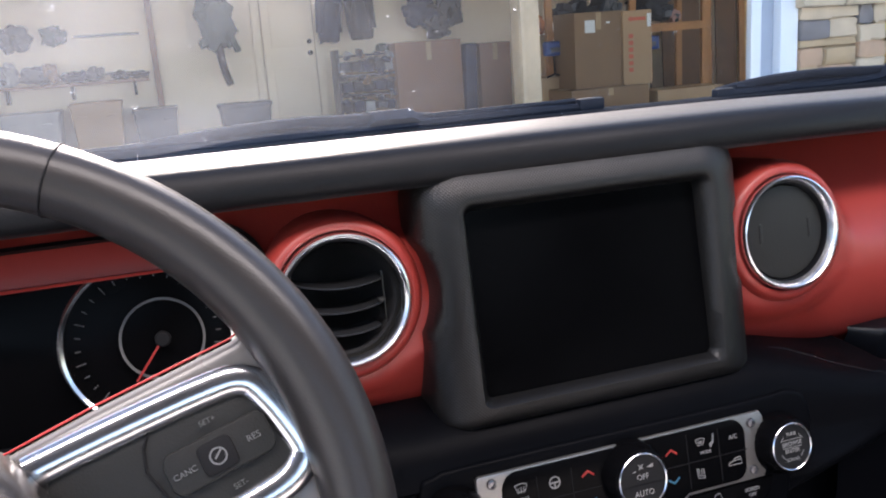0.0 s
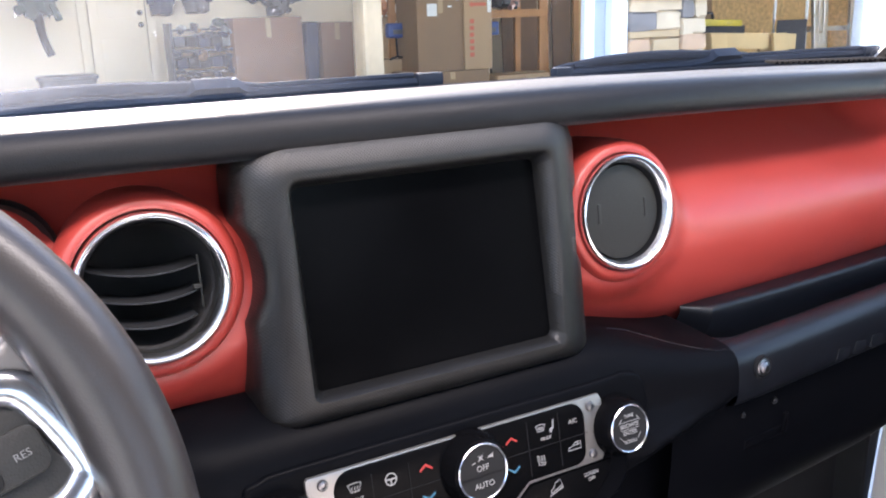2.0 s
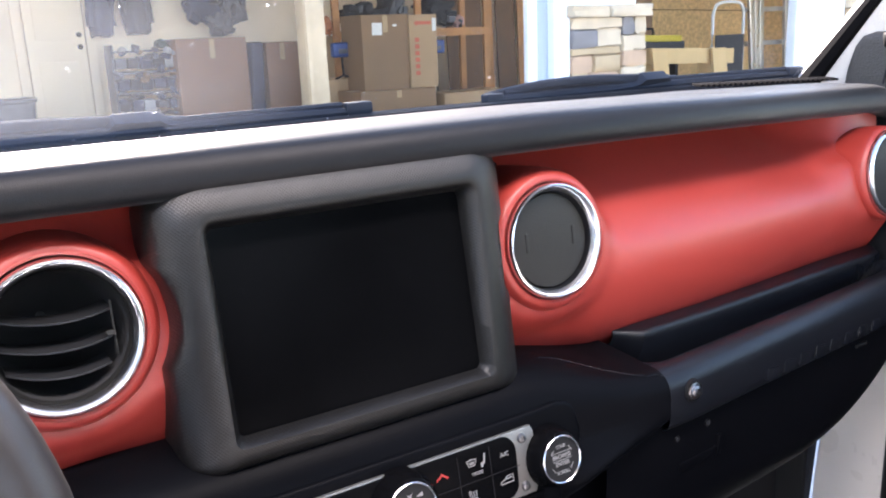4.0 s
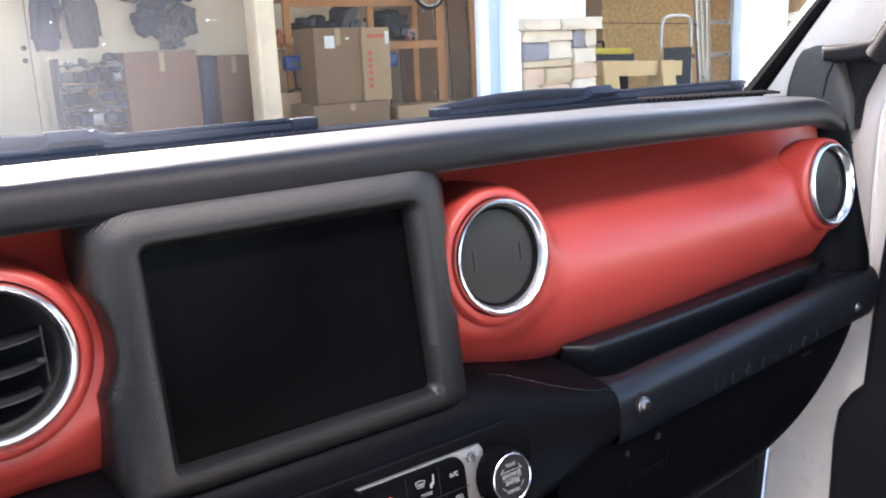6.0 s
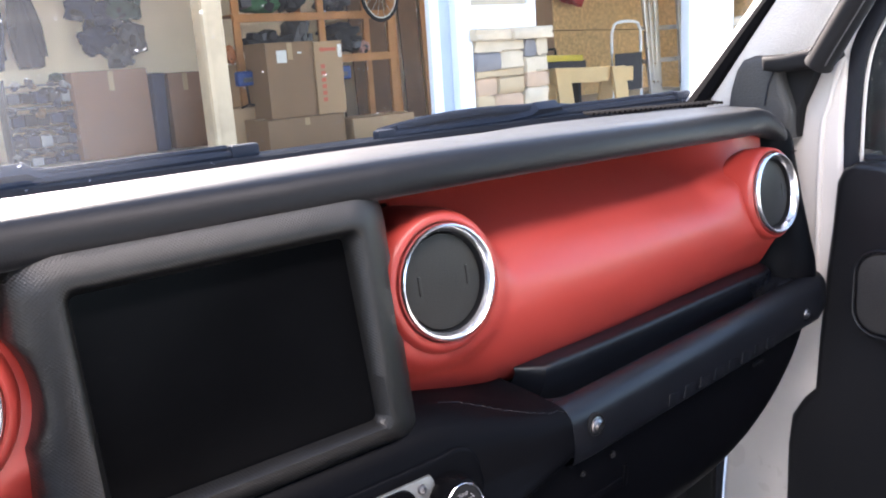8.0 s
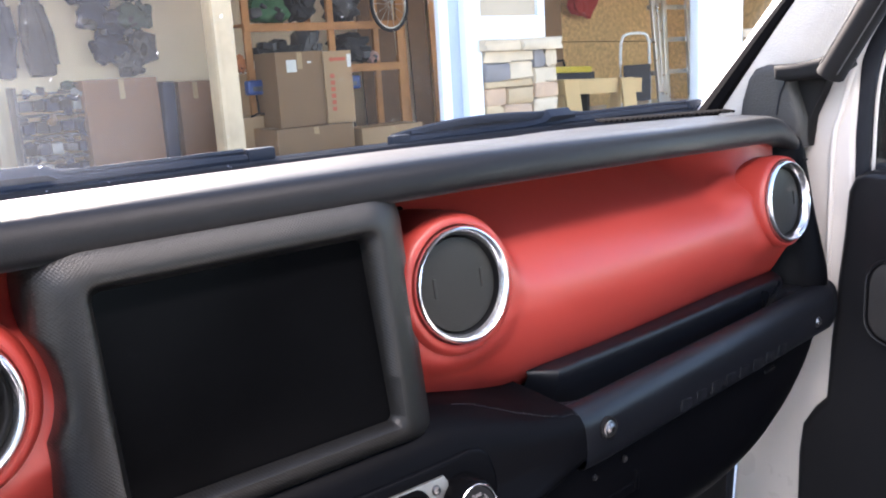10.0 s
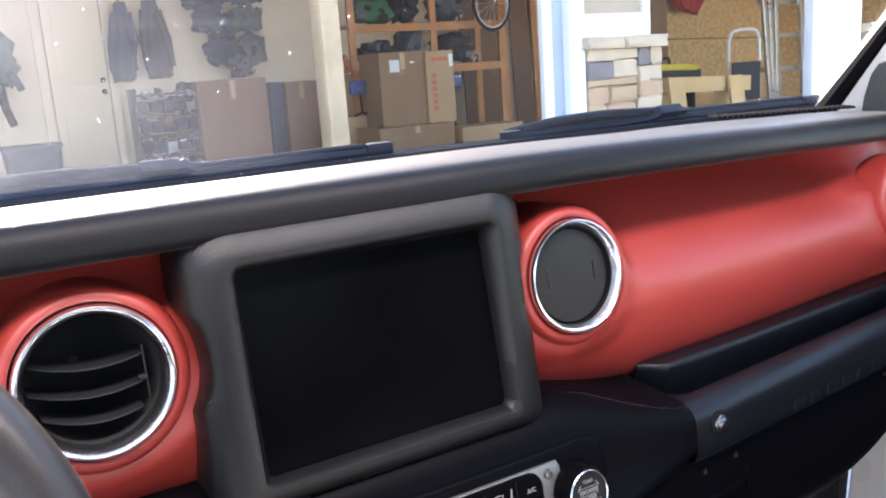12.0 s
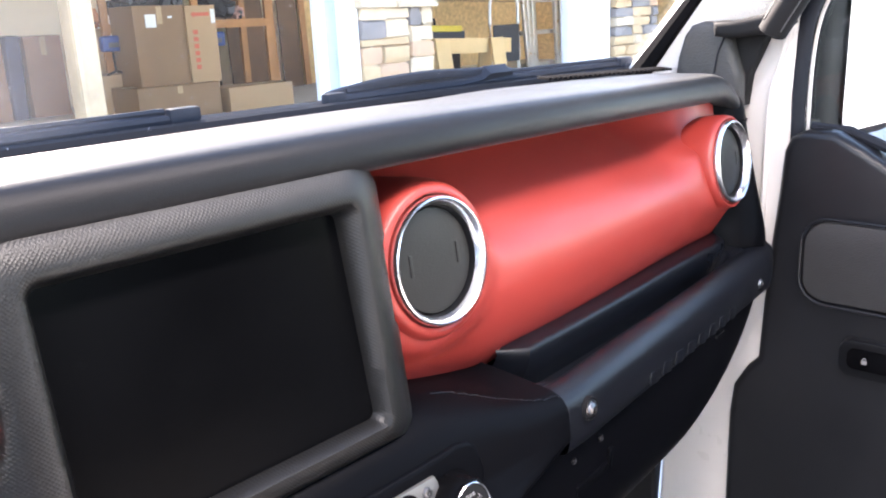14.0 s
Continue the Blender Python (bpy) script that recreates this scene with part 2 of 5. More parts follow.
def revolve(profile, m, n=64, bm=None, ends=(False, False)):
    """Turns (radius, height) pairs round the local z axis of m."""
    bm = bm or bmesh.new()
    rings = []
    for r, h in profile:
        rings.append([m @ Vector((r * math.cos(2 * math.pi * i / n), r * math.sin(2 * math.pi * i / n), h)) for i in range(n)])
    skin(bm, rings, caps=False)
    bm.verts.ensure_lookup_table()
    k = len(bm.verts) - n * len(rings)
    if ends[0]:
        bm.faces.new([bm.verts[k + i] for i in range(n)])
    if ends[1]:
        bm.faces.new([bm.verts[len(bm.verts) - n + i] for i in range(n)])
    return bm


def tube(points, radius, n=12, closed=False, flat=1.0, bm=None, up=(0, 0, 1)):
    """A bar of round or flattened section along points. radius may be a list."""
    bm = bm or bmesh.new()
    pts = [Vector(p) for p in points]
    rings = []
    for i, p in enumerate(pts):
        a = pts[(i - 1) % len(pts)] if closed or i else p
        b = pts[(i + 1) % len(pts)] if closed or i < len(pts) - 1 else p
        d = (b - a).normalized()
        s = d.cross(Vector(up))
        s = s.normalized() if s.length > 1e-5 else Vector((1, 0, 0))
        u = s.cross(d).normalized()
        r = radius[i] if isinstance(radius, (list, tuple)) else radius
        rings.append([p + s * (r * math.cos(2 * math.pi * k / n)) + u * (r * flat * math.sin(2 * math.pi * k / n)) for k in range(n)])
    if closed:
        rings.append(rings[0])
        skin(bm, rings, caps=False)
        bmesh.ops.remove_doubles(bm, verts=bm.verts[:], dist=1e-7)
    else:
        skin(bm, rings)
    return bm


def block(size, m, bevel=0.0, segments=2, bm=None):
    """A box with rounded edges, centred on m."""
    b = bmesh.new()
    bmesh.ops.create_cube(b, size=1.0, matrix=Matrix.Diagonal((*size, 1)))
    if bevel:
        bmesh.ops.bevel(b, geom=b.edges[:], offset=bevel, segments=segments, profile=0.6, affect="EDGES")
    b.transform(m)
    return merge(bm, b)


def merge(bm, extra):
    if bm is None:
        return extra
    me = bpy.data.meshes.new("m")
    extra.to_mesh(me)
    extra.free()
    bm.from_mesh(me)
    bpy.data.meshes.remove(me)
    return bm


def plate(outline, thick, m, bevel=0.0, segments=2, bm=None):
    """A flat piece: an outline in the local x, y of m, standing thick along local z, its upper rim rounded."""
    b = bmesh.new()
    lo = [b.verts.new((x, y, 0)) for x, y in outline]
    f = b.faces.new(lo)
    got = bmesh.ops.extrude_face_region(b, geom=[f])
    top = [v for v in got["geom"] if isinstance(v, bmesh.types.BMVert)]
    bmesh.ops.translate(b, vec=(0, 0, thick), verts=top)
    if bevel:
        rim = [e for e in b.edges if all(v.co.z > thick - 1e-7 for v in e.verts)]
        bmesh.ops.bevel(b, geom=rim, offset=bevel, segments=segments, profile=0.6, affect="EDGES")
    b.transform(m)
    return merge(bm, b)


def rounded(w, h, r, n=6, cx=0.0, cy=0.0):
    """The outline of a rounded rectangle."""
    pts = []
    for sx, sy, a0 in ((1, 1, 0), (-1, 1, 90), (-1, -1, 180), (1, -1, 270)):
        for i in range(n + 1):
            a = radians(a0 + 90 * i / n)
            pts.append((cx + sx * (w / 2 - r) + r * math.cos(a), cy + sy * (h / 2 - r) + r * math.sin(a)))
    return pts


def smooth_path(pts, steps=8):
    """A Catmull-Rom line through points."""
    pts = [Vector(p) for p in pts]
    out = []
    for i in range(len(pts) - 1):
        p0, p1, p2, p3 = pts[max(i - 1, 0)], pts[i], pts[i + 1], pts[min(i + 2, len(pts) - 1)]
        for k in range(steps):
            t = k / steps
            out.append(0.5 * ((2 * p1) + (p2 - p0) * t + (2 * p0 - 5 * p1 + 4 * p2 - p3) * t * t + (3 * p1 - p0 - 3 * p2 + p3) * t ** 3))
    return out + [pts[-1]]


def lerp(x, x0, x1, y0, y1):
    t = min(1, max(0, (x - x0) / (x1 - x0)))
    return y0 + (y1 - y0) * t


def ease(x, x0, x1, y0, y1):
    t = min(1, max(0, (x - x0) / (x1 - x0)))
    return y0 + (y1 - y0) * t * t * (3 - 2 * t)


def writing(text, size, m, mat, parent, name="lettering", depth=0.0002):
    """Words in the built-in font, laid in the local x, y of m."""
    cu = bpy.data.curves.new("words", "FONT")
    cu.body, cu.size, cu.align_x, cu.align_y, cu.extrude = text, size, "CENTER", "CENTER", depth
    tmp = new("words", cu)
    bpy.context.view_layer.update()
    me = bpy.data.meshes.new_from_object(tmp.evaluated_get(bpy.context.evaluated_depsgraph_get()))
    bpy.data.objects.remove(tmp)
    b = bmesh.new()
    b.from_mesh(me)
    bpy.data.meshes.remove(me)
    b.transform(m)
    return part(name, b, mat, parent)

# ---- dashboard ----
# The face of the dashboard leans 7.8 degrees away from the seats: local x right, y ahead, z up the slope.
FACE = pose(0, 0, 1.30, -7.8, 0, 0)
VENT_TURN = 3
VENTS = ((-0.1740, 0.004, -0.0492), (0.1720, 0.000, -0.0520), (0.6410, 0.013, -0.0570))


def face_back(x):
    """How far the face falls back towards the passenger's end."""
    return ease(x, 0.2, 0.68, 0.0, 0.013)


dash = thing("dashboard", (0, 0.1, 1.0), "black grained dashboard with satin red fascia and soft lip", "dashboard")

# the grained top pad with its rolled lip
TOP = [(0.225, 1.322), (0.19, 1.329), (0.14, 1.3375), (0.09, 1.3440), (0.05, 1.3470), (0.02, 1.3475), (0.004, 1.3470), (-0.0045, 1.3452), (-0.0095, 1.3415), (-0.0125, 1.3365),
       (-0.0142, 1.3310), (-0.0148, 1.3260), (-0.0135, 1.3220), (-0.0090, 1.3187), (0.0, 1.3172), (0.03, 1.3165), (0.16, 1.314)]
rings = []
for i in range(61):
    x = -0.80 + (1.44 * i / 48 if i < 49 else 1.44 + 0.066 * (i - 48) / 12)
    back, drop = ease(x, 0.15, 0.72, 0, 0.035), ease(x, 0.12, 0.75, 0, -0.015)
    if x > 0.64:
        drop -= 0.050 * (1 - math.sqrt(max(0.0, 1 - ((x - 0.64) / 0.0662) ** 2)))
    rings.append([(x, y + back * lerp(y, 0.12, 0.0, 0, 1), z + drop + (ease(x, 0.25, 0.50, 0, 1) * lerp(y, 0.05, 0.20, 0, 0.010) if z > 1.32 else 0)) for y, z in TOP])
part("top_pad", skin(bmesh.new(), rings, closed=False), DASH, dash)

# the right end, where the lip turns down beside the outer vent and sweeps back behind it
END = [(0.10, 1.312), (0.050, 1.312), (0.028, 1.306), (0.019, 1.295), (0.014, 1.270), (0.004, 1.225), (-0.006, 1.185), (-0.014, 1.145), (-0.004, 1.105), (0.03, 1.075), (0.10, 1.06)]
rings = []
for x, s in ((0.600, 0.260), (0.625, 0.220), (0.648, 0.140), (0.660, 0.060), (0.668, 0.028), (0.677, 0.013), (0.684, 0.006), (0.691, 0.0), (0.700, 0.001), (0.706, 0.006), (0.708, 0.020), (0.708, 0.06)):
    rings.append([(x, p[0] + s * ease(p[1], 1.10, 1.22, 0.30, 1), p[1]) for p in smooth_path([(a, b, 0) for a, b in END], 3)])
part("end_panel", skin(bmesh.new(), rings, closed=False), PAD, dash, angle=60)
part("end_joint", tube([(0.684, 0.0085, 1.279), (0.691, 0.0145, 1.2795), (0.700, 0.0150, 1.280), (0.7075, 0.025, 1.280)], 0.0008, 6), BLACK, dash)

# the red fascia: a barrel that falls back under the lip and turns under at its foot
FASCIA = [(0.104, 0.036), (0.094, 0.022), (0.073, 0.002), (0.049, -0.018), (0.027, -0.041), (0.0115, -0.064), (0.0090, -0.084), (0.0150, -0.104), (0.0275, -0.124), (0.0480, -0.143), (0.0850, -0.156)]
prof = smooth_path([(y, z, 0) for y, z in FASCIA], 6)


def fascia_point(x, y, z):
    if x < 0:
        floor_z = ease(x, -0.246, -0.232, -0.014, -0.150)
        if z < floor_z:
            y, z = y + 0.02 * min(1, (floor_z - z) / 0.02), floor_z
        y -= ease(z, -0.05, 0.02, 0, 0.036) + ease(x, -0.23, -0.28, 0, 1) * ease(z, -0.06, 0.01, 0, 0.014)
    elif z < -0.05:
        z = -0.05 + (z + 0.05) * (1 + ease(x, 0.17, 0.24, 0.0, 0.15) - ease(x, 0.30, 0.64, 0.0, 0.12))
    # beside the display the foot stays upright
    flat = ease(x, 0.34, 0.16, 0, 1)
    y += (min(y, 0.0085 + max(0, -0.092 - z) * 0.6) - y) * flat * ease(z, -0.05, -0.08, 0, 1)
    y += face_back(x) + ease(x, 0.28, 0.56, 0, 0.017) * ease(z, -0.075 + ease(x, 0.52, 0.60, 0, 0.03), -0.005, 0, 1)
    for vx, vy, vz in VENTS[:2]:
        # the panel swells forward to meet the vents, least of all above them
        near = ease(math.hypot(x - vx, z - vz), 0.078, 0.055, 0, 0.85) * ease(z - vz, 0.060, 0.015, 0.0, 1)
        y += (vy + 0.0050 - y) * near
    vx, vy, vz = VENTS[2]
    y += (vy + 0.0030 - y) * ease(math.hypot(x - vx, z - vz), 0.100, 0.050, 0, 0.75) * ease(z - vz, 0.045, 0.005, 0, 1) * ease(z - vz, -0.065, -0.03, 0, 1)
    # the recess under the lip closes towards the end
    y -= max(0, y - 0.042) * ease(x, 0.53, 0.640, 0, 1) * ease(z, -0.075, -0.035, 0, 1)
    return FACE @ Vector((x, y, z))


rings = [[fascia_point(-0.80 + 1.470 * i / 320, p[0], p[1]) for p in prof] for i in range(321)]
foot_line = [Vector(r[-1]) for r in rings if r[-1].x > 0.20]
b = skin(bmesh.new(), rings, closed=False)
holes = [(FACE @ Vector(v)) for v in VENTS]
bmesh.ops.delete(b, geom=[f for f in b.faces if any((Vector((f.calc_center_median().x - h.x, 0, f.calc_center_median().z - h.z))).length < 0.0490 for h in holes[:2])], context="FACES")
bmesh.ops.delete(b, geom=[f for f in b.faces if f.calc_center_median().z < holes[2].z + 0.012 and math.hypot(f.calc_center_median().x - holes[2].x, f.calc_center_median().z - holes[2].z) < 0.047], context="FACES")
bmesh.ops.delete(b, geom=[f for f in b.faces if f.calc_center_median().x > (0.669 if f.calc_center_median().z > 1.25 else 0.655) and f.calc_center_median().z > 1.14], context="FACES")
fascia = part("red_fascia", b, RED, dash, "satin red painted fascia panel")
# black panel between the foot of the fascia and the tray
rings = [[q + Vector((0, 0.012, 0.010)), q + Vector((0, -0.004, 0.0)), q.lerp(Vector((q.x, 0.030 + face_back(q.x), 1.150)), 0.5) + Vector((0, 0.004, 0)), Vector((q.x, 0.026 + face_back(q.x), 1.149))] for q in foot_line]
part("under_panel", skin(bmesh.new(), rings, closed=False), PAD, dash, angle=60)
for x, y, z in VENTS:
    m = FACE @ pose(x, y, z, 90, 0, VENT_TURN if x > 0.5 else 0)
    collar = [(0.0515, -0.075), (0.0505, -0.012), (0.0498, -0.0045), (0.0486, -0.0004), (0.0470, 0.0008), (0.0455, 0.0000), (0.0440, -0.012)] if x > 0.5 else [(0.0590, -0.060), (0.0560, -0.013), (0.0538, -0.0050), (0.0515, -0.0010), (0.0495, 0.0006), (0.0472, 0.0010), (0.0455, 0.0000), (0.0440, -0.012)]
    part("vent_collar", revolve(collar, m, 72), RED, fascia)

# air vents


def air_vent(x, y, z, is_open, label):
    m = FACE @ pose(x, y, z, 90, 0, VENT_TURN if x > 0.5 else 0)
    v = thing("air_vent", m.translation, label, "air vent", "dashboard air vents")
    ring = [(0.0436, -0.010), (0.0442, 0.000), (0.0439, 0.0035), (0.0430, 0.0054), (0.0418, 0.0058), (0.0408, 0.0050), (0.0396, 0.0034), (0.0386, 0.0012), (0.0376, -0.0016)]
    throat = [(0.0377, -0.0008), (0.0372, -0.0060), (0.0368, -0.012)]
    part("ring", revolve(ring, m, 96), RING, v, "polished chrome ring")
    part("throat", revolve(throat, m, 64), DASH if not is_open else VENT, v, "black plastic inner rim")
    if is_open:
        cup = [(0.0368, -0.006), (0.0358, -0.030), (0.0300, -0.070), (0.003, -0.095)]
        part("cup", revolve(cup, m, 64, ends=(False, True)), DEEP, v)
        for k, (h, u0, u1) in enumerate(((0.0125, -0.033, 0.0290), (-0.0035, -0.035, 0.0275), (-0.0185, -0.030, 0.0245))):
            rows = []
            for i in range(17):
                u = u0 + (u1 - u0) * i / 16
                sag = 0.0085 * (2 * i / 16 - 1.25) ** 2 * 0.55 - 0.006
                deep = -0.008 - 0.20 * u * u / 0.035
                rows.append([m @ Vector((u, h + sag + dy, deep + dz)) for dy, dz in
                             ((0.0006, 0.002), (0.0008, 0.0), (0.0026, -0.018), (0.0016, -0.018), (-0.0007, 0.0), (-0.0005, 0.002))])
            part("slat", skin(bmesh.new(), rows), SLAT, v)
        part("slider", block((0.0012, 0.032, 0.003), m @ pose(0.0290, -0.002, -0.0115), 0.0005), VENT, v)
        part("tab", block((0.0055, 0.0030, 0.004), m @ pose(0.0265, -0.0045, -0.0085), 0.0010), VENT, v)
    else:
        part("cup", revolve([(0.0370, -0.006), (0.0365, -0.014), (0.030, -0.020)], m, 64, ends=(False, True)), BLACK, v)
        disc = [(0.0362, -0.014), (0.0364, -0.0060), (0.0355, -0.0044), (0.027, -0.0034), (0.012, -0.0028), (0.0015, -0.0026)]
        part("shutter", revolve(disc, m, 64, ends=(False, True)), VENT, v)
        for s in (-1, 1):
            part("thumb_tab", block((0.0028, 0.015, 0.0030), m @ pose(s * 0.0225, 0.001, -0.0038), 0.0010), VENT, v)
    return v


air_vent(*VENTS[0], True, "round black dashboard air vent, louvres open, chrome ring")
air_vent(*VENTS[1], False, "round dark grey dashboard air vent, shut, chrome ring")
air_vent(*VENTS[2], False, "round dark grey outer air vent, shut, chrome ring")

# ---- display and its bezel ----
display = thing("infotainment_display", (0, 0, 1.17), "switched-off black touchscreen in a grained black bezel", "display")


def bezel_loop(w_l, w_r, top, bottom, y, r_top, r_bot, notch=0.0, lean=0.0):
    pts = []
    n = 8
    for cx, cz, r, a0 in ((w_r, top, r_top, 0), (w_l, top, r_top, 90), (w_l, bottom, r_bot, 180), (w_r, bottom, r_bot, 270)):
        sx, sz = (1 if cx > 0 else -1), (1 if cz == top else -1)
        for i in range(n + 1):
            a = radians(a0 + 90 * i / n)
            pts.append(Vector((cx - sx * r + r * math.cos(a), 0, cz - sz * r + r * math.sin(a))))
    dense = []
    for i, p in enumerate(pts):
        q = pts[(i + 1) % len(pts)]
        k = 72 if (q - p).length > 0.05 else 1
        dense += [p.lerp(q, j / k) for j in range(k)]
    out = []
    for p in dense:
        if notch:
            for vx, _, vz in VENTS[:2]:
                dz = p.z - vz
                if abs(dz) < notch:
                    reach = math.sqrt(notch ** 2 - dz * dz)
                    if vx < 0:
                        p.x = max(p.x, vx + reach) if p.x < 0 else p.x
                    else:
                        p.x = min(p.x, vx - reach) if p.x > 0 else p.x
        out.append(FACE @ Vector((p.x, y - lean * max(0, -p.z) / 0.1315, p.z)))
    return out


loops = [bezel_loop(-0.1235, 0.1245, 0.0340, -0.1420, 0.030, 0.026, 0.006, 0.0592),
         bezel_loop(-0.1235, 0.1245, 0.0340, -0.1420, 0.004, 0.026, 0.006, 0.0592),
         bezel_loop(-0.1222, 0.1232, 0.0328, -0.1445, -0.003, 0.026, 0.007, 0.0598),
         bezel_loop(-0.1190, 0.1190, 0.0290, -0.1465, -0.010, 0.025, 0.008, 0.0602),
         bezel_loop(-0.1130, 0.1115, 0.0230, -0.1460, -0.0162, 0.021, 0.009),
         bezel_loop(-0.1070, 0.1040, 0.0160, -0.1425, -0.0205, 0.016, 0.009),
         bezel_loop(-0.1010, 0.0970, 0.0085, -0.1385, -0.0230, 0.011, 0.008),
         bezel_loop(-0.0978, 0.0934, 0.0042, -0.1350, -0.0236, 0.009, 0.007),
         bezel_loop(-0.0958, 0.0908, 0.0018, -0.1322, -0.0222, 0.007, 0.006, 0.0, 0.0016),
         bezel_loop(-0.0912, 0.0852, -0.0022, -0.1275, -0.0100, 0.005, 0.005, 0.0, 0.0075),
         bezel_loop(-0.0912, 0.0852, -0.0022, -0.1270, 0.004, 0.005, 0.005)]
part("bezel", skin(bmesh.new(), loops, caps=False), BEZEL, display, "grained black plastic bezel", angle=50)
part("screen", plate(rounded(0.182, 0.140, 0.005), 0.002, FACE @ pose(-0.0027, -0.0082, -0.0670, 87)), SCREEN, display, "dark glass screen, switched off")

# ---- middle stack and grab bar ----
STACK = [(0.05, 1.166), (0.0, 1.1675), (-0.020, 1.165), (-0.036, 1.158), (-0.0455, 1.148), (-0.0500, 1.137), (-0.0525, 1.124), (-0.0585, 1.09), (-0.066, 1.05), (-0.075, 1.00), (-0.055, 0.93), (0.0, 0.88)]
SOLID = [(0.030, 1.1430), (0.0, 1.1415), (-0.033, 1.1390), (-0.0400, 1.1385), (-0.0480, 1.1375), (-0.0555, 1.1335), (-0.0600, 1.1270), (-0.0618, 1.1180), (-0.0622, 1.1060), (-0.0612, 1.0960), (-0.0570, 1.0890), (-0.045, 1.086)]


def even(points, n):
    """The same line with n + 1 points at even steps."""
    pts = smooth_path([(a, c, 0) for a, c in points], 8)
    run = [0.0]
    for p, q in zip(pts, pts[1:]):
        run.append(run[-1] + (q - p).length)
    out, k = [], 0
    for i in range(n + 1):
        want = run[-1] * i / n
        while k < len(run) - 2 and run[k + 1] < want:
            k += 1
        out.append(pts[k].lerp(pts[k + 1], (want - run[k]) / max(1e-9, run[k + 1] - run[k])))
    return out


# upper and lower halves run apart, so that the shoulders meet
STACK_RUN = even(STACK[:7], 36)[:-1] + even(STACK[6:], 36)
SOLID_RUN = even(SOLID[:8], 36)[:-1] + even(SOLID[7:], 36)


def console_section(x):
    e = ease(x, 0.115, 0.244, 0, 1)
    left = max(0, (-0.150 - x) / 0.05)
    cut = ease(x, 0.03, 0.115, 0.88, 1.035) + max(0, x - 0.115) * 0.46
    low = 0.88 + (1.086 - 0.88) * e
    row = []
    for p, q in zip(STACK_RUN, SOLID_RUN):
        r = p.lerp(q, e)
        y, z = r.x + 0.03 * left ** 2, r.y - 0.004 * left ** 2
        if z < 1.11:
            z = 1.11 - (1.11 - z) * (1.11 - cut) / (1.11 - low)
            y += 0.014 * ease(x, 0.06, 0.15, 0, 1) * lerp(z, 1.09, cut, 0, 1) * (1 - e)
        if z < 1.13:
            # flat seat for the control panel
            y += max(0, -0.050 + (z - 1.11) * 0.194 - y) * ease(x, 0.112, 0.150, 1, 0)
        row.append(Vector((x, y, z)))
    return row


rings = [console_section(-0.205 + 0.450 * i / 60) for i in range(61)]
part("console_padding", skin(bmesh.new(), rings, closed=False), PAD, dash, "soft black padding of the middle console")


def bar_back(x):
    """How far the bar falls back towards the door."""
    return lerp(x, 0.27, 0.70, 0.0, 0.036)


grab = thing("grab_bar", (0.45, -0.05, 1.10), "black soft-touch passenger grab bar with raised plain bars", "grab handle")
BARSEC = [(0.030, 1.110), (0.010, 1.1105), (-0.018, 1.1115), (-0.0265, 1.116), (-0.0295, 1.126), (-0.0330, 1.1350), (-0.0400, 1.1385), (-0.0480, 1.1375), (-0.0555, 1.1335),
          (-0.0600, 1.1270), (-0.0618, 1.1180), (-0.0622, 1.1060), (-0.0612, 1.0960), (-0.0570, 1.0890), (-0.045, 1.086)]
bs = smooth_path([(y, z, 0) for y, z in BARSEC], 3)
rings = []
for i in range(48):
    x = 0.2445 + 0.4755 * i / 47
    solid = max(ease(x, 0.2445, 0.268, 1, 0), ease(x, 0.618, 0.640, 0, 1))
    end = ease(x, 0.69, 0.72, 0, 0.010)
    row = []
    for p in bs:
        y, z = p[0], p[1]
        if y > -0.033:
            z = z + (1.139 + (y + 0.033) * 0.064 - z) * solid
        row.append((x, y + bar_back(x) + end, z + lerp(x, 0.25, 0.72, 0.0, 0.002)))
    rings.append(row)
part("bar", skin(bmesh.new(), rings, closed=False), BARMAT, grab, angle=60)
for m, r in ((pose(0.270, -0.0625, 1.1185, 86), 0.0056), (pose(0.650, -0.0290, 1.1095, 86), 0.0050)):
    part("bolt", revolve([(r * 1.35, -0.003), (r * 1.3, 0.0015), (r, 0.002), (r * 0.9, 0.0035), (r * 0.5, 0.0045), (r * 0.45, 0.002), (0.0005, 0.002)], m, 24, ends=(False, True)), STEEL, grab, "steel bolt head")
    part("bolt_seat", revolve([(r * 1.75, -0.004), (r * 1.72, 0.0012), (r * 1.5, 0.0014), (r * 1.36, -0.001)], m, 24), BLACK, grab)
# raised lettering, drawn as plain bars along the bar
for i in range(8):
    x = 0.384 + 0.0262 * i
    part("raised_bar", block((0.017, 0.0022, 0.0115), pose(x, bar_back(x) - 0.0618, 1.1005, 0, 8, 4.5), 0.0008), BARMAT, grab)
# stitched seam between the console padding and the bar
seam = []
for i in range(37):
    x = 0.150 + 0.0945 * i / 36
    want = ease(x, 0.150, 0.2445, -0.014, -0.0520)
    seam.append(min(console_section(x)[:45], key=lambda p: abs(p.y - want)))
seam += [p for p in console_section(0.2450) if 1.094 < p.z < seam[-1].z - 0.001]
b = bmesh.new()
for i in range(0, len(seam) - 1):
    a, c = seam[i], seam[i].lerp(seam[i + 1], 0.6)
    off = Vector((0, -0.0003, 0.0003))
    tube([a + off, c + off], 0.0004, 5, bm=b)
part("stitching", b, BARMAT, grab, "black seam stitching")

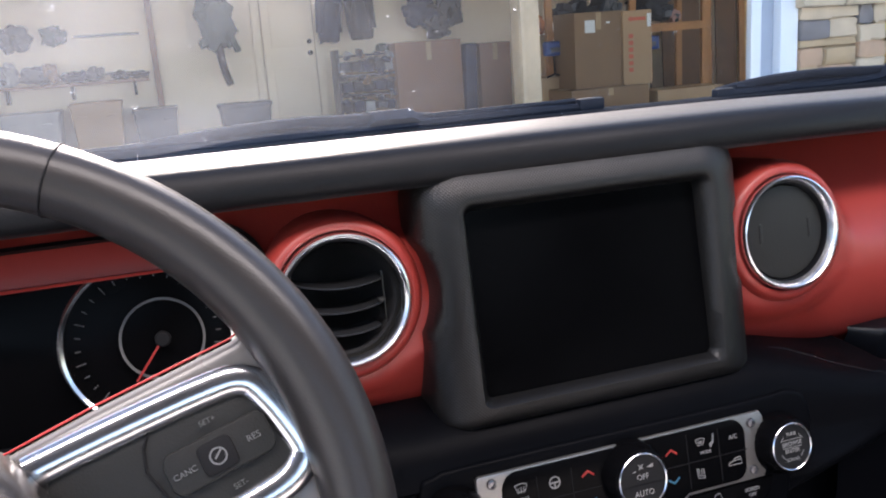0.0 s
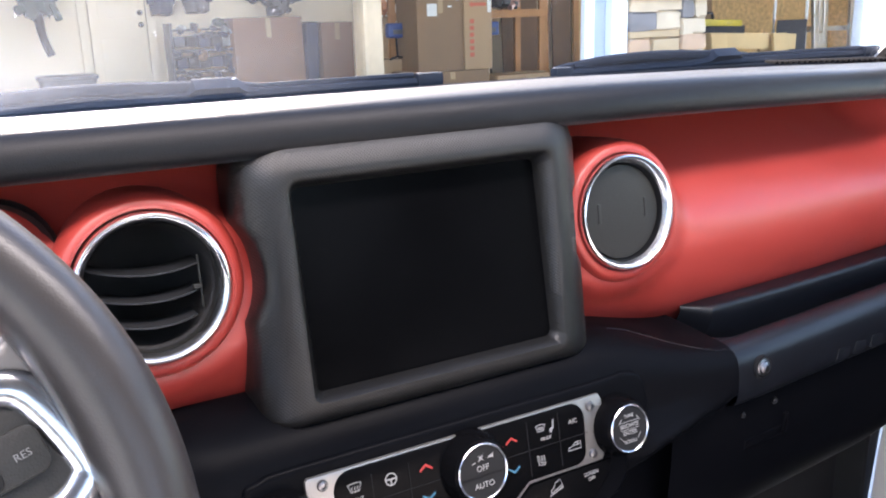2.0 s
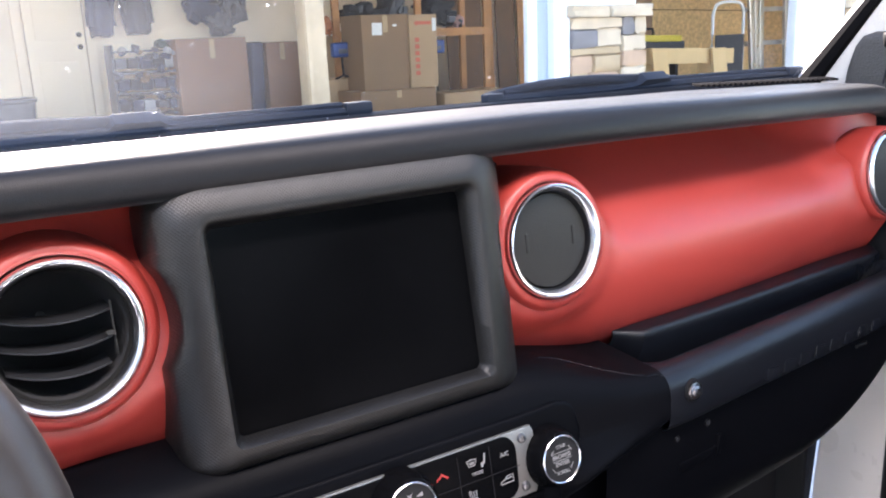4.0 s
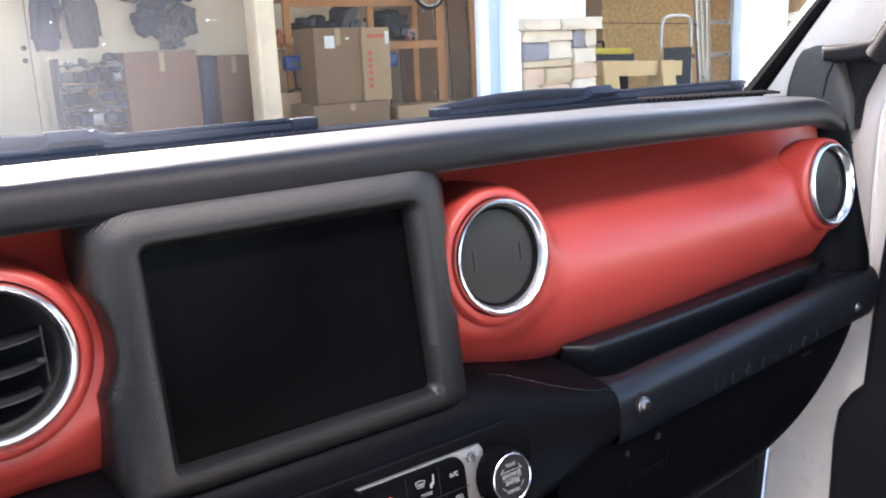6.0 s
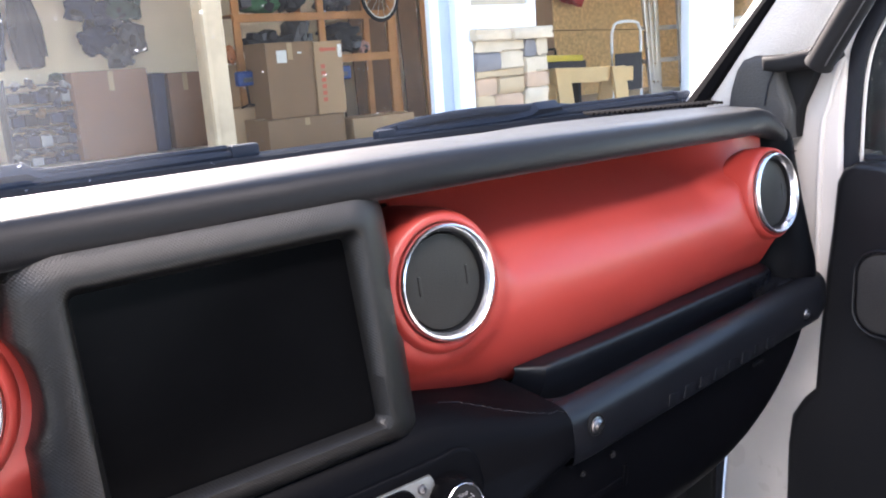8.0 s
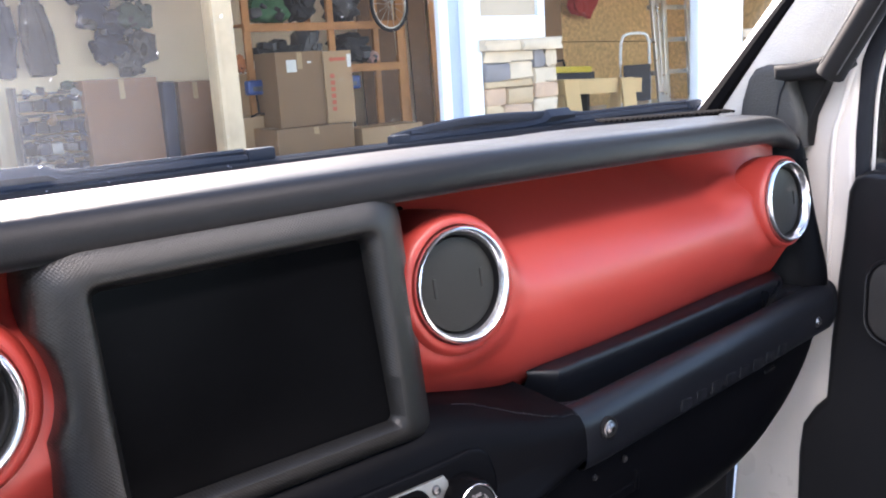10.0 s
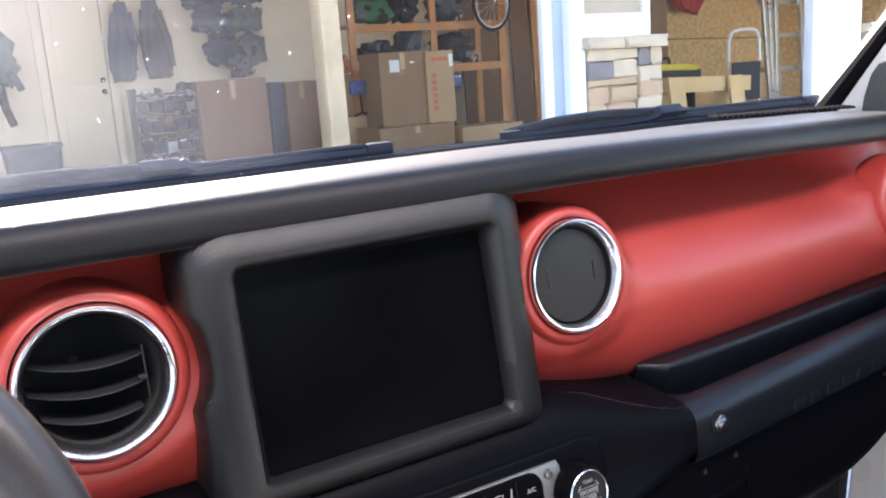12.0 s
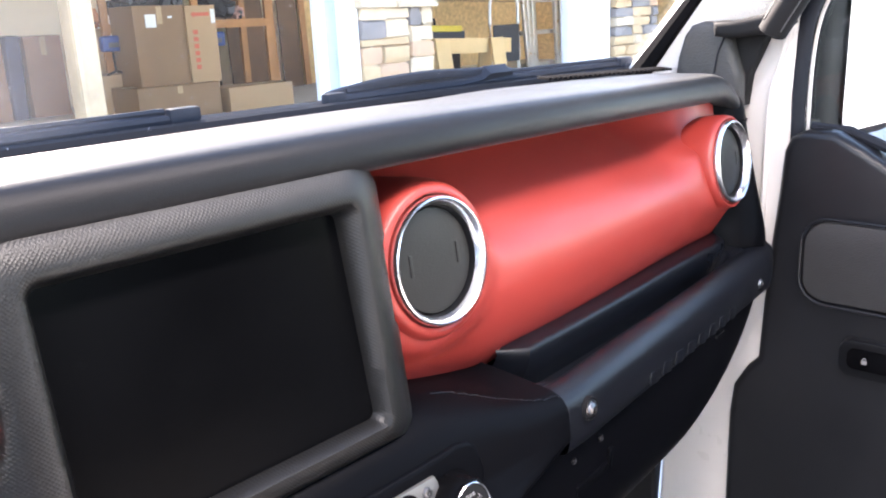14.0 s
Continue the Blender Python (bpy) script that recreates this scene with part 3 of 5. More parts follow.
# tray behind the bar, under the fascia
TRAY = [(0.045, 1.1515), (0.012, 1.1532), (0.001, 1.1535), (-0.0035, 1.1525), (-0.0052, 1.1490), (-0.0050, 1.1420), (-0.0020, 1.1300), (0.003, 1.1160), (0.006, 1.104)]
tp = smooth_path([(y, z, 0) for y, z in TRAY], 3)
rings = []
for i in range(24):
    x = 0.256 + 0.406 * i / 23
    e = ease(x, 0.256, 0.272, 0.02, 0) + ease(x, 0.640, 0.662, 0, 0.02)
    tall = ease(x, 0.256, 0.290, 0.5, 1)
    rings.append([(x, p[0] + face_back(x) + e, 1.150 - (1.150 - p[1]) * tall + 0.002 * math.cos(x * 9)) for p in tp])
part("tray_lip", skin(bmesh.new(), rings, closed=False), BARMAT, dash, "black tray lip below the fascia")

part("tray_back", block((0.48, 0.006, 0.10), pose(0.46, 0.055, 1.125), 0.002), PAD, dash)

part("knee_panel", block((0.50, 0.012, 0.26), pose(0.02, -0.030, 0.985, -6), 0.004), PAD, dash)

# glove box
GLOVE = [(-0.048, 1.100), (-0.053, 1.085), (-0.053, 1.05), (-0.048, 1.005), (-0.036, 0.975), (-0.010, 0.958), (0.06, 0.950)]
gp = smooth_path([(y, z, 0) for y, z in GLOVE], 4)
glove = thing("glove_box", (0.43, 0, 0.97), "black glove box with a curved lower edge, shut", "glove box")
rings = []
for i in range(49):
    x = 0.185 + 0.475 * math.sin(math.pi / 2 * i / 48)
    back = lerp(x, 0.27, 0.70, 0, 0.036)
    lift = 0.0 if x < 0.47 else 0.132 * (1 - math.sqrt(max(0.0, 1 - ((x - 0.47) / 0.192) ** 2)))
    rings.append([(x, p[0] + back, 1.100 - (1.100 - p[1]) * (1 - lift / 0.15)) for p in gp])
part("door", skin(bmesh.new(), rings, closed=False), PAD, glove)
part("latch", block((0.052, 0.004, 0.010), pose(0.292, -0.0500, 1.046, 4, 0, 4), 0.002), PAD, glove)
part("latch_stop", block((0.006, 0.005, 0.020), pose(0.318, -0.0495, 1.052, 4, 0, 4), 0.002), PAD, glove)
part("screw", revolve([(0.0032, 0.0), (0.0030, 0.0016), (0.0014, 0.0020), (0.0002, 0.0012)], pose(0.300, -0.0520, 1.078, 88), 16, ends=(False, True)), DASH, glove)
part("screw", revolve([(0.0028, 0.0), (0.0026, 0.0014), (0.0012, 0.0018), (0.0002, 0.0010)], pose(0.262, -0.0530, 1.075, 88), 16, ends=(False, True)), DASH, glove)
part("pull_tab", block((0.020, 0.006, 0.004), pose(0.556, -0.0290, 1.080, 0, 0, 4), 0.0015), BLACK, glove)

# ---- climate controls ----
# The panel leans 11 degrees: local x right, y up the panel, z towards the seats.
CLIM = pose(-0.0010, -0.0570, 1.1100, 90 - 11, 0, 0) @ Matrix.Diagonal((0.972, 1, 1, 1))
climate = thing("climate_panel", (0, -0.06, 1.06), "black climate control panel with silver trim and three knobs", "control panel")
back_plate = [(-0.150, -0.060), (-0.152, 0.018), (-0.140, 0.030), (-0.105, 0.0325), (0.105, 0.0325), (0.142, 0.0335), (0.158, 0.024), (0.160, -0.004), (0.140, -0.024), (0.100, -0.060)]
part("surround", plate([tuple(p)[:2] for p in smooth_path([(x, y, 0) for x, y in back_plate + back_plate[:1]], 4)[:-1]], 0.006, CLIM @ pose(0, 0, -0.0048), 0.004, 3), PAD, climate)
silver = [(-0.1125, 0.0245), (0.1115, 0.0245), (0.1140, 0.020), (0.1140, -0.016), (0.110, -0.0232), (0.0450, -0.0232), (0.031, -0.034), (-0.110, -0.034), (-0.1140, -0.026), (-0.1140, 0.0225)]
part("trim", plate(silver, 0.0028, CLIM @ pose(0, 0, 0.002), 0.0010, 2), SILVER, climate, "brushed silver trim plate")
corner = [(math.sin(radians(9 * i)), math.cos(radians(9 * i))) for i in range(11)]
inlay = [(-0.0850 - 0.0120 * x, 0.0110 + 0.0122 * y) for x, y in corner[::-1]] + [(0.0840 + 0.0122 * x, 0.0110 + 0.0122 * y) for x, y in corner]
inlay += [(0.0850 + 0.0100 * y, -0.0115 - 0.0095 * x) for x, y in corner] + [(0.0440, -0.0210), (0.0295, -0.0315), (-0.092, -0.0315), (-0.097, -0.026)]
part("button_field", plate(inlay, 0.0018, CLIM @ pose(0, 0, 0.0042), 0.0008), GLOSS, climate)
for x, y in ((-0.1035, 0.0185), (-0.1035, -0.020), (0.1025, 0.0175), (0.1010, -0.0165)):
    part("screw", revolve([(0.0036, 0.0), (0.0036, 0.0012), (0.0030, 0.0022), (0.0018, 0.0024), (0.0016, 0.0012), (0.0002, 0.0012)], CLIM @ pose(x, y, 0.0046), 20, ends=(False, True)), STEEL, climate)


def knob(x, y, r, tall):
    m = CLIM @ pose(x, y, -0.002)
    tall += 0.005
    prof = [(r * 1.22, 0.0), (r * 1.20, tall * 0.35), (r * 1.10, tall * 0.78), (r * 1.0, tall), (r * 0.92, tall * 1.05)]
    b = bmesh.new()
    n = 90
    rings = [[m @ Vector(((q * (1 + (0.014 if i % 3 == 0 and 0 < j < 3 else 0))) * math.cos(2 * math.pi * i / n),
                          (q * (1 + (0.014 if i % 3 == 0 and 0 < j < 3 else 0))) * math.sin(2 * math.pi * i / n), h)) for i in range(n)] for j, (q, h) in enumerate(prof)]
    skin(b, rings, caps=False)
    k = part("knob", b, GLOSS, climate, "ribbed gloss black knob", angle=25)
    t = tall * 1.05
    part("knob_ring", revolve([(r * 0.92, t - 0.002), (r * 0.915, t + 0.0006), (r * 0.885, t + 0.0012), (r * 0.85, t + 0.0006), (r * 0.84, t - 0.002)], m, 64), CHROME, k, "thin chrome ring")
    part("knob_face", revolve([(r * 0.845, t - 0.001), (r * 0.84, t - 0.0002), (0.0004, t)], m, 48, ends=(False, True)), KNOBFACE, k)
    return k, m @ pose(0, 0, t + 0.0004)


k, m = knob(0.0010, 0.0015, 0.0205, 0.015)
writing("OFF", 0.0054, m @ pose(0, 0.0026, 0), WHITEINK, k)
writing("AUTO", 0.0054, m @ pose(0, -0.0085, 0), WHITEINK, k)
part("divider", block((0.032, 0.0004, 0.0003), m @ pose(0, -0.0025, 0)), BLACK, k)
part("fan_mark", plate([(math.cos(a * math.pi / 4) * (0.0030 if a % 2 else 0.0008), math.sin(a * math.pi / 4) * (0.0030 if a % 2 else 0.0008)) for a in range(8)], 0.0002, m @ pose(-0.001, 0.0095, 0)), WHITEINK, k)
part("fan_mark", plate([(0, 0), (0.0050, -0.0006), (0.0050, 0.0022)], 0.0002, m @ pose(0.0035, 0.0085, 0)), WHITEINK, k)
part("fan_mark", plate([(0, 0), (0.0035, 0.0012), (0.0035, 0.0004)], 0.0002, m @ pose(-0.0085, 0.0065, 0)), WHITEINK, k)
k, m = knob(0.1265, -0.002, 0.0188, 0.0135)
writing("BROWSE", 0.0043, m @ pose(0, 0.0022, 0), WHITEINK, k)
writing("ENTER", 0.0043, m @ pose(0, -0.0030, 0), WHITEINK, k)
writing("TUNE", 0.0034, m @ pose(0, 0.0092, 0), WHITEINK, k)
writing("SCROLL", 0.0034, m @ pose(0, -0.0092, 0), WHITEINK, k)
for a in (40, 140, 220, 320):
    part("tick", block((0.0045, 0.0005, 0.0002), m @ pose(0.0108 * math.cos(radians(a)), 0.0098 * math.sin(radians(a)), 0, 0, 0, a + 90)), WHITEINK, k)
for s in (0.0053, -0.0004):
    part("tick", block((0.017, 0.0004, 0.0002), m @ pose(0, s, 0)), WHITEINK, k)
k, m = knob(-0.1310, 0.0005, 0.0185, 0.015)

TOPZ = CLIM @ pose(0, 0, 0.0062)


def mark(shape, x, y, mat, name="symbol", turn=0):
    return part(name, plate(shape, 0.0002, TOPZ @ pose(x, y, 0, 0, 0, turn)), mat, climate)


for x in (-0.0715, -0.0455, 0.0465, 0.0730):
    part("seam", block((0.0005, 0.040 if x < 0 else 0.038, 0.0003), TOPZ @ pose(x, 0.001 if x > 0 else -0.003, 0)), BLACK, climate)
for x0, x1 in ((-0.096, -0.024), (0.024, 0.097)):
    part("seam", block((x1 - x0, 0.0005, 0.0003), TOPZ @ pose((x0 + x1) / 2, 0.0, 0)), BLACK, climate)
UPARROW = [(-0.0046, -0.0012), (0, 0.0020), (0.0046, -0.0012), (0.0046, -0.0026), (0, 0.0004), (-0.0046, -0.0026)]
mark(UPARROW, -0.0335, 0.0110, REDINK)
mark(UPARROW, 0.0330, 0.0110, REDINK)
mark([(x, -y) for x, y in UPARROW], -0.0335, -0.0090, BLUEINK)
mark([(x, -y) for x, y in UPARROW], 0.0330, -0.0100, BLUEINK)
# windscreen, wheel, airflow, seat and car symbols, drawn in thin lines
FAN = [(-0.0045, 0.0028), (0, 0.0036), (0.0045, 0.0028), (0.0028, -0.0018), (-0.0028, -0.0018)]
INTO = tuple(TOPZ.to_3x3() @ Vector((0, 0, 1)))


def line_mark(lines, x, y, mat=WHITEINK, size=1.0, r=0.00032):
    b = bmesh.new()
    for pts in lines:
        tube([TOPZ @ Vector((x + px * size, y + py * size, 0.0001)) for px, py in pts], r, 6, bm=b, up=INTO)
    return part("symbol", b, mat, climate)


def wave(x, y):
    return [(x + 0.0004 * (-1) ** k, y - 0.0013 * k) for k in range(4)]


def shut(p):
    return p + p[:1]


line_mark([shut(FAN)] + [wave(x, 0.0012) for x in (-0.002, 0, 0.002)], -0.0835, 0.0112)
writing("FRONT", 0.0032, TOPZ @ pose(-0.0835, 0.0040, 0), WHITEINK, climate)
part("symbol", revolve([(0.0042, 0), (0.0042, 0.0002), (0.0034, 0.0002), (0.0034, 0)], TOPZ @ pose(-0.0587, 0.0100, 0), 24), WHITEINK, climate)
part("symbol", block((0.0068, 0.0010, 0.0002), TOPZ @ pose(-0.0587, 0.0100, 0)), WHITEINK, climate)
part("symbol", block((0.0010, 0.0035, 0.0002), TOPZ @ pose(-0.0587, 0.0082, 0)), WHITEINK, climate)
line_mark([shut(FAN), [(-0.0024, 0.0010), (0.0024, 0.0010)], [(-0.002, -0.0002), (0.002, -0.0002)]], 0.0575, 0.0125, size=0.85)
mark([(0.0, -0.002), (0.0024, -0.001), (0.0032, 0.004), (0.0042, 0.004), (0.0036, -0.0024), (0.0018, -0.0034), (0.0016, -0.005), (0.0, -0.0046)], 0.0650, 0.0128, WHITEINK)
writing("MODE", 0.0032, TOPZ @ pose(0.0615, 0.0050, 0), WHITEINK, climate)
writing("A/C", 0.0045, TOPZ @ pose(0.0855, 0.0110, 0), WHITEINK, climate)
SEAT = [(-0.003, 0.004), (-0.0018, 0.004), (-0.001, -0.001), (0.0032, -0.0018), (0.003, -0.0032), (-0.0022, -0.0026)]
for x, y in ((0.0555, -0.0095), (-0.0587, -0.0120)):
    line_mark([shut(SEAT), wave(0.0006, 0.0035), wave(0.0026, 0.0035)], x, y)
CAR = [(-0.0055, -0.0015), (-0.005, 0.0006), (-0.0015, 0.0012), (0.0005, 0.0034), (0.0050, 0.0034), (0.0055, -0.0015)]
line_mark([shut(CAR), [(-0.0012, 0.0014), (0.0048, 0.0016)], [(0.0026, 0.0016), (0.0026, 0.0034)]], 0.0850, -0.0075)
lower = [(0.034, -0.034), (0.046, -0.0248), (0.118, -0.0248), (0.114, -0.036), (0.100, -0.048), (0.085, -0.056), (0.030, -0.056)]
part("lower_buttons", plate(lower, 0.0016, CLIM @ pose(0, 0, 0.0025), 0.0008), GLOSS, climate)
writing("SCREEN", 0.0036, CLIM @ pose(0.0985, -0.0305, 0.0043), WHITEINK, climate)
writing("OFF", 0.0036, CLIM @ pose(0.0985, -0.0345, 0.0043), WHITEINK, climate)
writing("P", 0.0060, CLIM @ pose(0.0350, -0.0300, 0.0043), WHITEINK, climate)
line_mark([shut([(x * 0.9 - y * 0.35, y * 0.9 + x * 0.35) for x, y in CAR]), [(-0.006, -0.005), (0.006, -0.001)]], 0.0655, -0.0310)

# ---- steering wheel ----
WHEEL = pose(-0.390, -0.195, 1.213, 68, 0, 0)
wheel = thing("steering_wheel", (-0.39, -0.16, 1.21), "black leather steering wheel with red stitching and chrome spokes", "steering wheel")
n = 120
rings = []
for i in range(n + 1):
    a = 2 * math.pi * i / n
    fat = 1 + 0.10 * math.exp(-((math.sin(a) - 0.35) / 0.35) ** 2)
    c = Vector((math.cos(a), math.sin(a), 0)) * 0.1770
    rad = Vector((math.cos(a), math.sin(a), 0))
    rings.append([WHEEL @ (c + rad * (0.0155 * fat * math.cos(2 * math.pi * k / 20)) + Vector((0, 0, 0.0175 * fat * math.sin(2 * math.pi * k / 20)))) for k in range(20)])
b = skin(bmesh.new(), rings, caps=False)
bmesh.ops.remove_doubles(b, verts=b.verts[:], dist=1e-6)
rim = part("rim", b, LEATHER, wheel, "black leather-wrapped rim")
for a in (66, 114, -20, 200):
    c = [WHEEL @ (Matrix.Rotation(radians(a), 4, "Z") @ Vector((0.177 + 0.0158 * math.cos(2 * math.pi * k / 24), 0, 0.0178 * math.sin(2 * math.pi * k / 24)))) for k in range(24)]
    part("rim_seam", tube(c, 0.0005, 6, closed=True, up=(0.3, 0.5, 0.8)), BLACK, rim)
for s in (-1, 1):
    m = WHEEL @ Matrix.Diagonal((s, 1, 1, 1))
    sp_top = [(0.040, 0.052), (0.075, 0.0645), (0.110, 0.0755), (0.134, 0.083), (0.150, 0.095), (0.174, 0.080), (0.176, 0.0), (0.165, -0.030), (0.120, -0.040), (0.04, -0.050)]
    spoke = part("spoke", plate(sp_top if s > 0 else sp_top[::-1], 0.022, m @ pose(0, 0, -0.028), 0.007, 3), SPOKEMAT, wheel)
    path = [tuple(p)[:2] for p in smooth_path([(0.048, 0.044, 0), (0.080, 0.0535, 0), (0.120, 0.0640, 0), (0.136, 0.0655, 0), (0.1455, 0.057, 0), (0.1575, 0.0345, 0), (0.1560, 0.026, 0), (0.145, 0.0170, 0), (0.110, 0.006, 0), (0.075, -0.002, 0)], 4)]
    part("chrome_bow", tube([m @ Vector((x, y, -0.0045)) for x, y in path], 0.0070, 12, flat=0.5, up=tuple(WHEEL.to_3x3() @ Vector((0, 0, 1)))), CHROME, spoke, "polished chrome bow")
    inner = [(0.055, 0.041), (0.085, 0.0500), (0.120, 0.0600), (0.133, 0.0610), (0.1415, 0.053), (0.1525, 0.034), (0.1505, 0.027), (0.141, 0.0205), (0.108, 0.010), (0.075, 0.002), (0.052, 0.010)]
    part("switch_field", plate(inner if s > 0 else inner[::-1], 0.006, m @ pose(0, 0, -0.0105), 0.0018), VENT, spoke)
    part("spoke_seam", tube([m @ Vector((x, y, -0.0040)) for x, y in ((0.096, 0.053), (0.0925, 0.045), (0.0925, 0.035), (0.099, 0.024), (0.104, 0.011))], 0.0007, 6), BLACK, spoke)
    edge = [m @ Vector((x, y + 0.0012, -0.0075)) for x, y in sp_top[:5]]
    part("red_stitching", tube(edge, 0.0005, 6), REDSTITCH, spoke, "red stitching along the spoke")
m = WHEEL @ pose(0, 0, -0.0045)
field = [o for o in wheel.children if o.name.startswith("spoke")][1]
part("switch", plate(rounded(0.046, 0.0185, 0.005), 0.0030, m @ pose(0.1225, 0.0370, 0, 0, 0, 17), 0.001), VENT, field)
part("switch", plate(rounded(0.0150, 0.0140, 0.003), 0.0040, m @ pose(0.1215, 0.0360, 0, 0, 0, 17), 0.001), BLACK, field)
part("cruise_mark", revolve([(0.0038, 0), (0.0038, 0.0003), (0.0030, 0.0003), (0.0030, 0)], m @ pose(0.1215, 0.0360, 0.0040), 24), GREYINK, field)
part("cruise_mark", block((0.0045, 0.0009, 0.0003), m @ pose(0.1215, 0.0368, 0.0041, 0, 0, 55)), GREYINK, field)
writing("RES", 0.0040, m @ pose(0.1370, 0.0410, 0.0034, 0, 0, 17), GREYINK, field)
writing("CANC", 0.0036, m @ pose(0.1075, 0.0315, 0.0034, 0, 0, 17), GREYINK, field)
writing("SET+", 0.0034, m @ pose(0.1190, 0.0510, 0.0020, 0, 0, 17), DIMINK, field)
writing("SET-", 0.0034, m @ pose(0.1290, 0.0225, 0.0020, 0, 0, 17), DIMINK, field)
pad = [(math.copysign(abs(math.cos(a)) ** 0.8, math.cos(a)) * 0.0605, math.copysign(abs(math.sin(a)) ** 0.8, math.sin(a)) * 0.066 - 0.002) for a in [2 * math.pi * i / 48 for i in range(48)]]
part("airbag_cover", plate(pad, 0.042, WHEEL @ pose(0, 0, -0.014), 0.022, 6), LEATHER, wheel, "domed black airbag cover")
part("column", revolve([(0.045, 0), (0.05, -0.06), (0.055, -0.20)], WHEEL @ pose(0, 0, -0.02), 32), BLACK, wheel)

# ---- instrument cluster ----
CLUST = pose(-0.380, 0.022, 1.237, 90 - 10, 0, 0)
cluster = thing("instrument_cluster", (-0.39, 0, 1.12), "black instrument cluster with a round chrome-ringed gauge", "instrument cluster")
part("face_panel", plate(rounded(0.312, 0.128, 0.03), 0.004, CLUST @ pose(0, 0, -0.012), 0.002), GLOSS, cluster)
hood = [[CLUST @ Vector((x * s, y * s2, z)) for x, y in rounded(0.318, 0.132, 0.034, 8)] for s, s2, z in ((1.0, 1.0, -0.014), (1.0, 1.0, 0.004), (1.015, 1.03, 0.014), (1.03, 1.06, 0.010), (1.035, 1.07, -0.01))]
part("hood", skin(bmesh.new(), hood, caps=False), BLACK, cluster)
for gx in (0.084, -0.092):
    gm = CLUST @ pose(gx, 0, -0.006)
    g = part("gauge_ring", revolve([(0.054, -0.002), (0.054, 0.006), (0.0525, 0.0075), (0.0505, 0.006), (0.050, -0.002)], gm, 72), CHROME, cluster, "thin chrome gauge ring")
    part("inner_ring", revolve([(0.0265, 0.0), (0.0265, 0.0020), (0.0250, 0.0020), (0.0250, 0.0)], gm @ pose(0.008, 0.0, 0), 48), GREYINK, g)
    for k in range(25):
        a = radians(225 - 270 * k / 24)
        part("scale_mark", block((0.0060 if k % 3 == 0 else 0.0035, 0.0006, 0.0004), gm @ pose(0.043 * math.cos(a), 0.043 * math.sin(a), 0.0005, 0, 0, math.degrees(a))), DIMINK, g)
    a = radians(232)
    part("needle", block((0.034, 0.0014, 0.0010), gm @ pose(0.008 + 0.014 * math.cos(a), 0.014 * math.sin(a), 0.004, 0, 0, math.degrees(a)), 0.0004), REDINK, g, "red needle")
    part("needle_hub", revolve([(0.005, 0.001), (0.005, 0.005), (0.004, 0.006), (0.0003, 0.006)], gm @ pose(0.008, 0.0, 0), 24, ends=(False, True)), BLACK, g)

# ---- windshield, pillars, wipers, doors and shell ----
WS0, WS1 = Vector((0, 0.232, 1.325)), Vector((0, -0.165, 1.795))
ws_up = (WS1 - WS0)
ws_n = Vector((0, ws_up.z, -ws_up.y)).normalized()
glass = thing("windshield", (0, 0.232, 1.325), "dusty, glare-hazed car windshield glass with dirt specks", "windshield")
rows = []
for j in range(9):
    t = j / 8
    row = []
    for i in range(25):
        x = -0.76 + 1.52 * i / 24
        bow = -0.045 * (x / 0.76) ** 2
        row.append(WS0 + ws_up * t + Vector((x, bow, 0)))
    rows.append(row)
pane = part("pane", skin(bmesh.new(), rows, closed=False), WINDSHIELD, glass)
pane.visible_shadow = False

part("lower_seal", tube([WS0 + Vector((x, -0.045 * (x / 0.76) ** 2, 0.002)) for x in [-0.76 + 1.52 * i / 30 for i in range(31)]], 0.006, 8), RUBBER, glass, "black rubber seal")

# cowl under the glass, outside
rings = []
for i in range(25):
    x = -0.78 + 1.56 * i / 24
    bow = -0.045 * (x / 0.76) ** 2
    rings.append([(x, 0.238 + bow, 1.318), (x, 0.26 + bow, 1.326), (x, 0.36 + bow, 1.322), (x, 0.44 + bow, 1.30)])
solo("cowl", skin(bmesh.new(), rings, closed=False), RUBBER, "black plastic cowl below the windshield", "cowl")


def on_glass(x, up, off):
    bow = -0.045 * (x / 0.76) ** 2
    return WS0 + ws_up.normalized() * up + Vector((x, bow, 0)) + ws_n * off


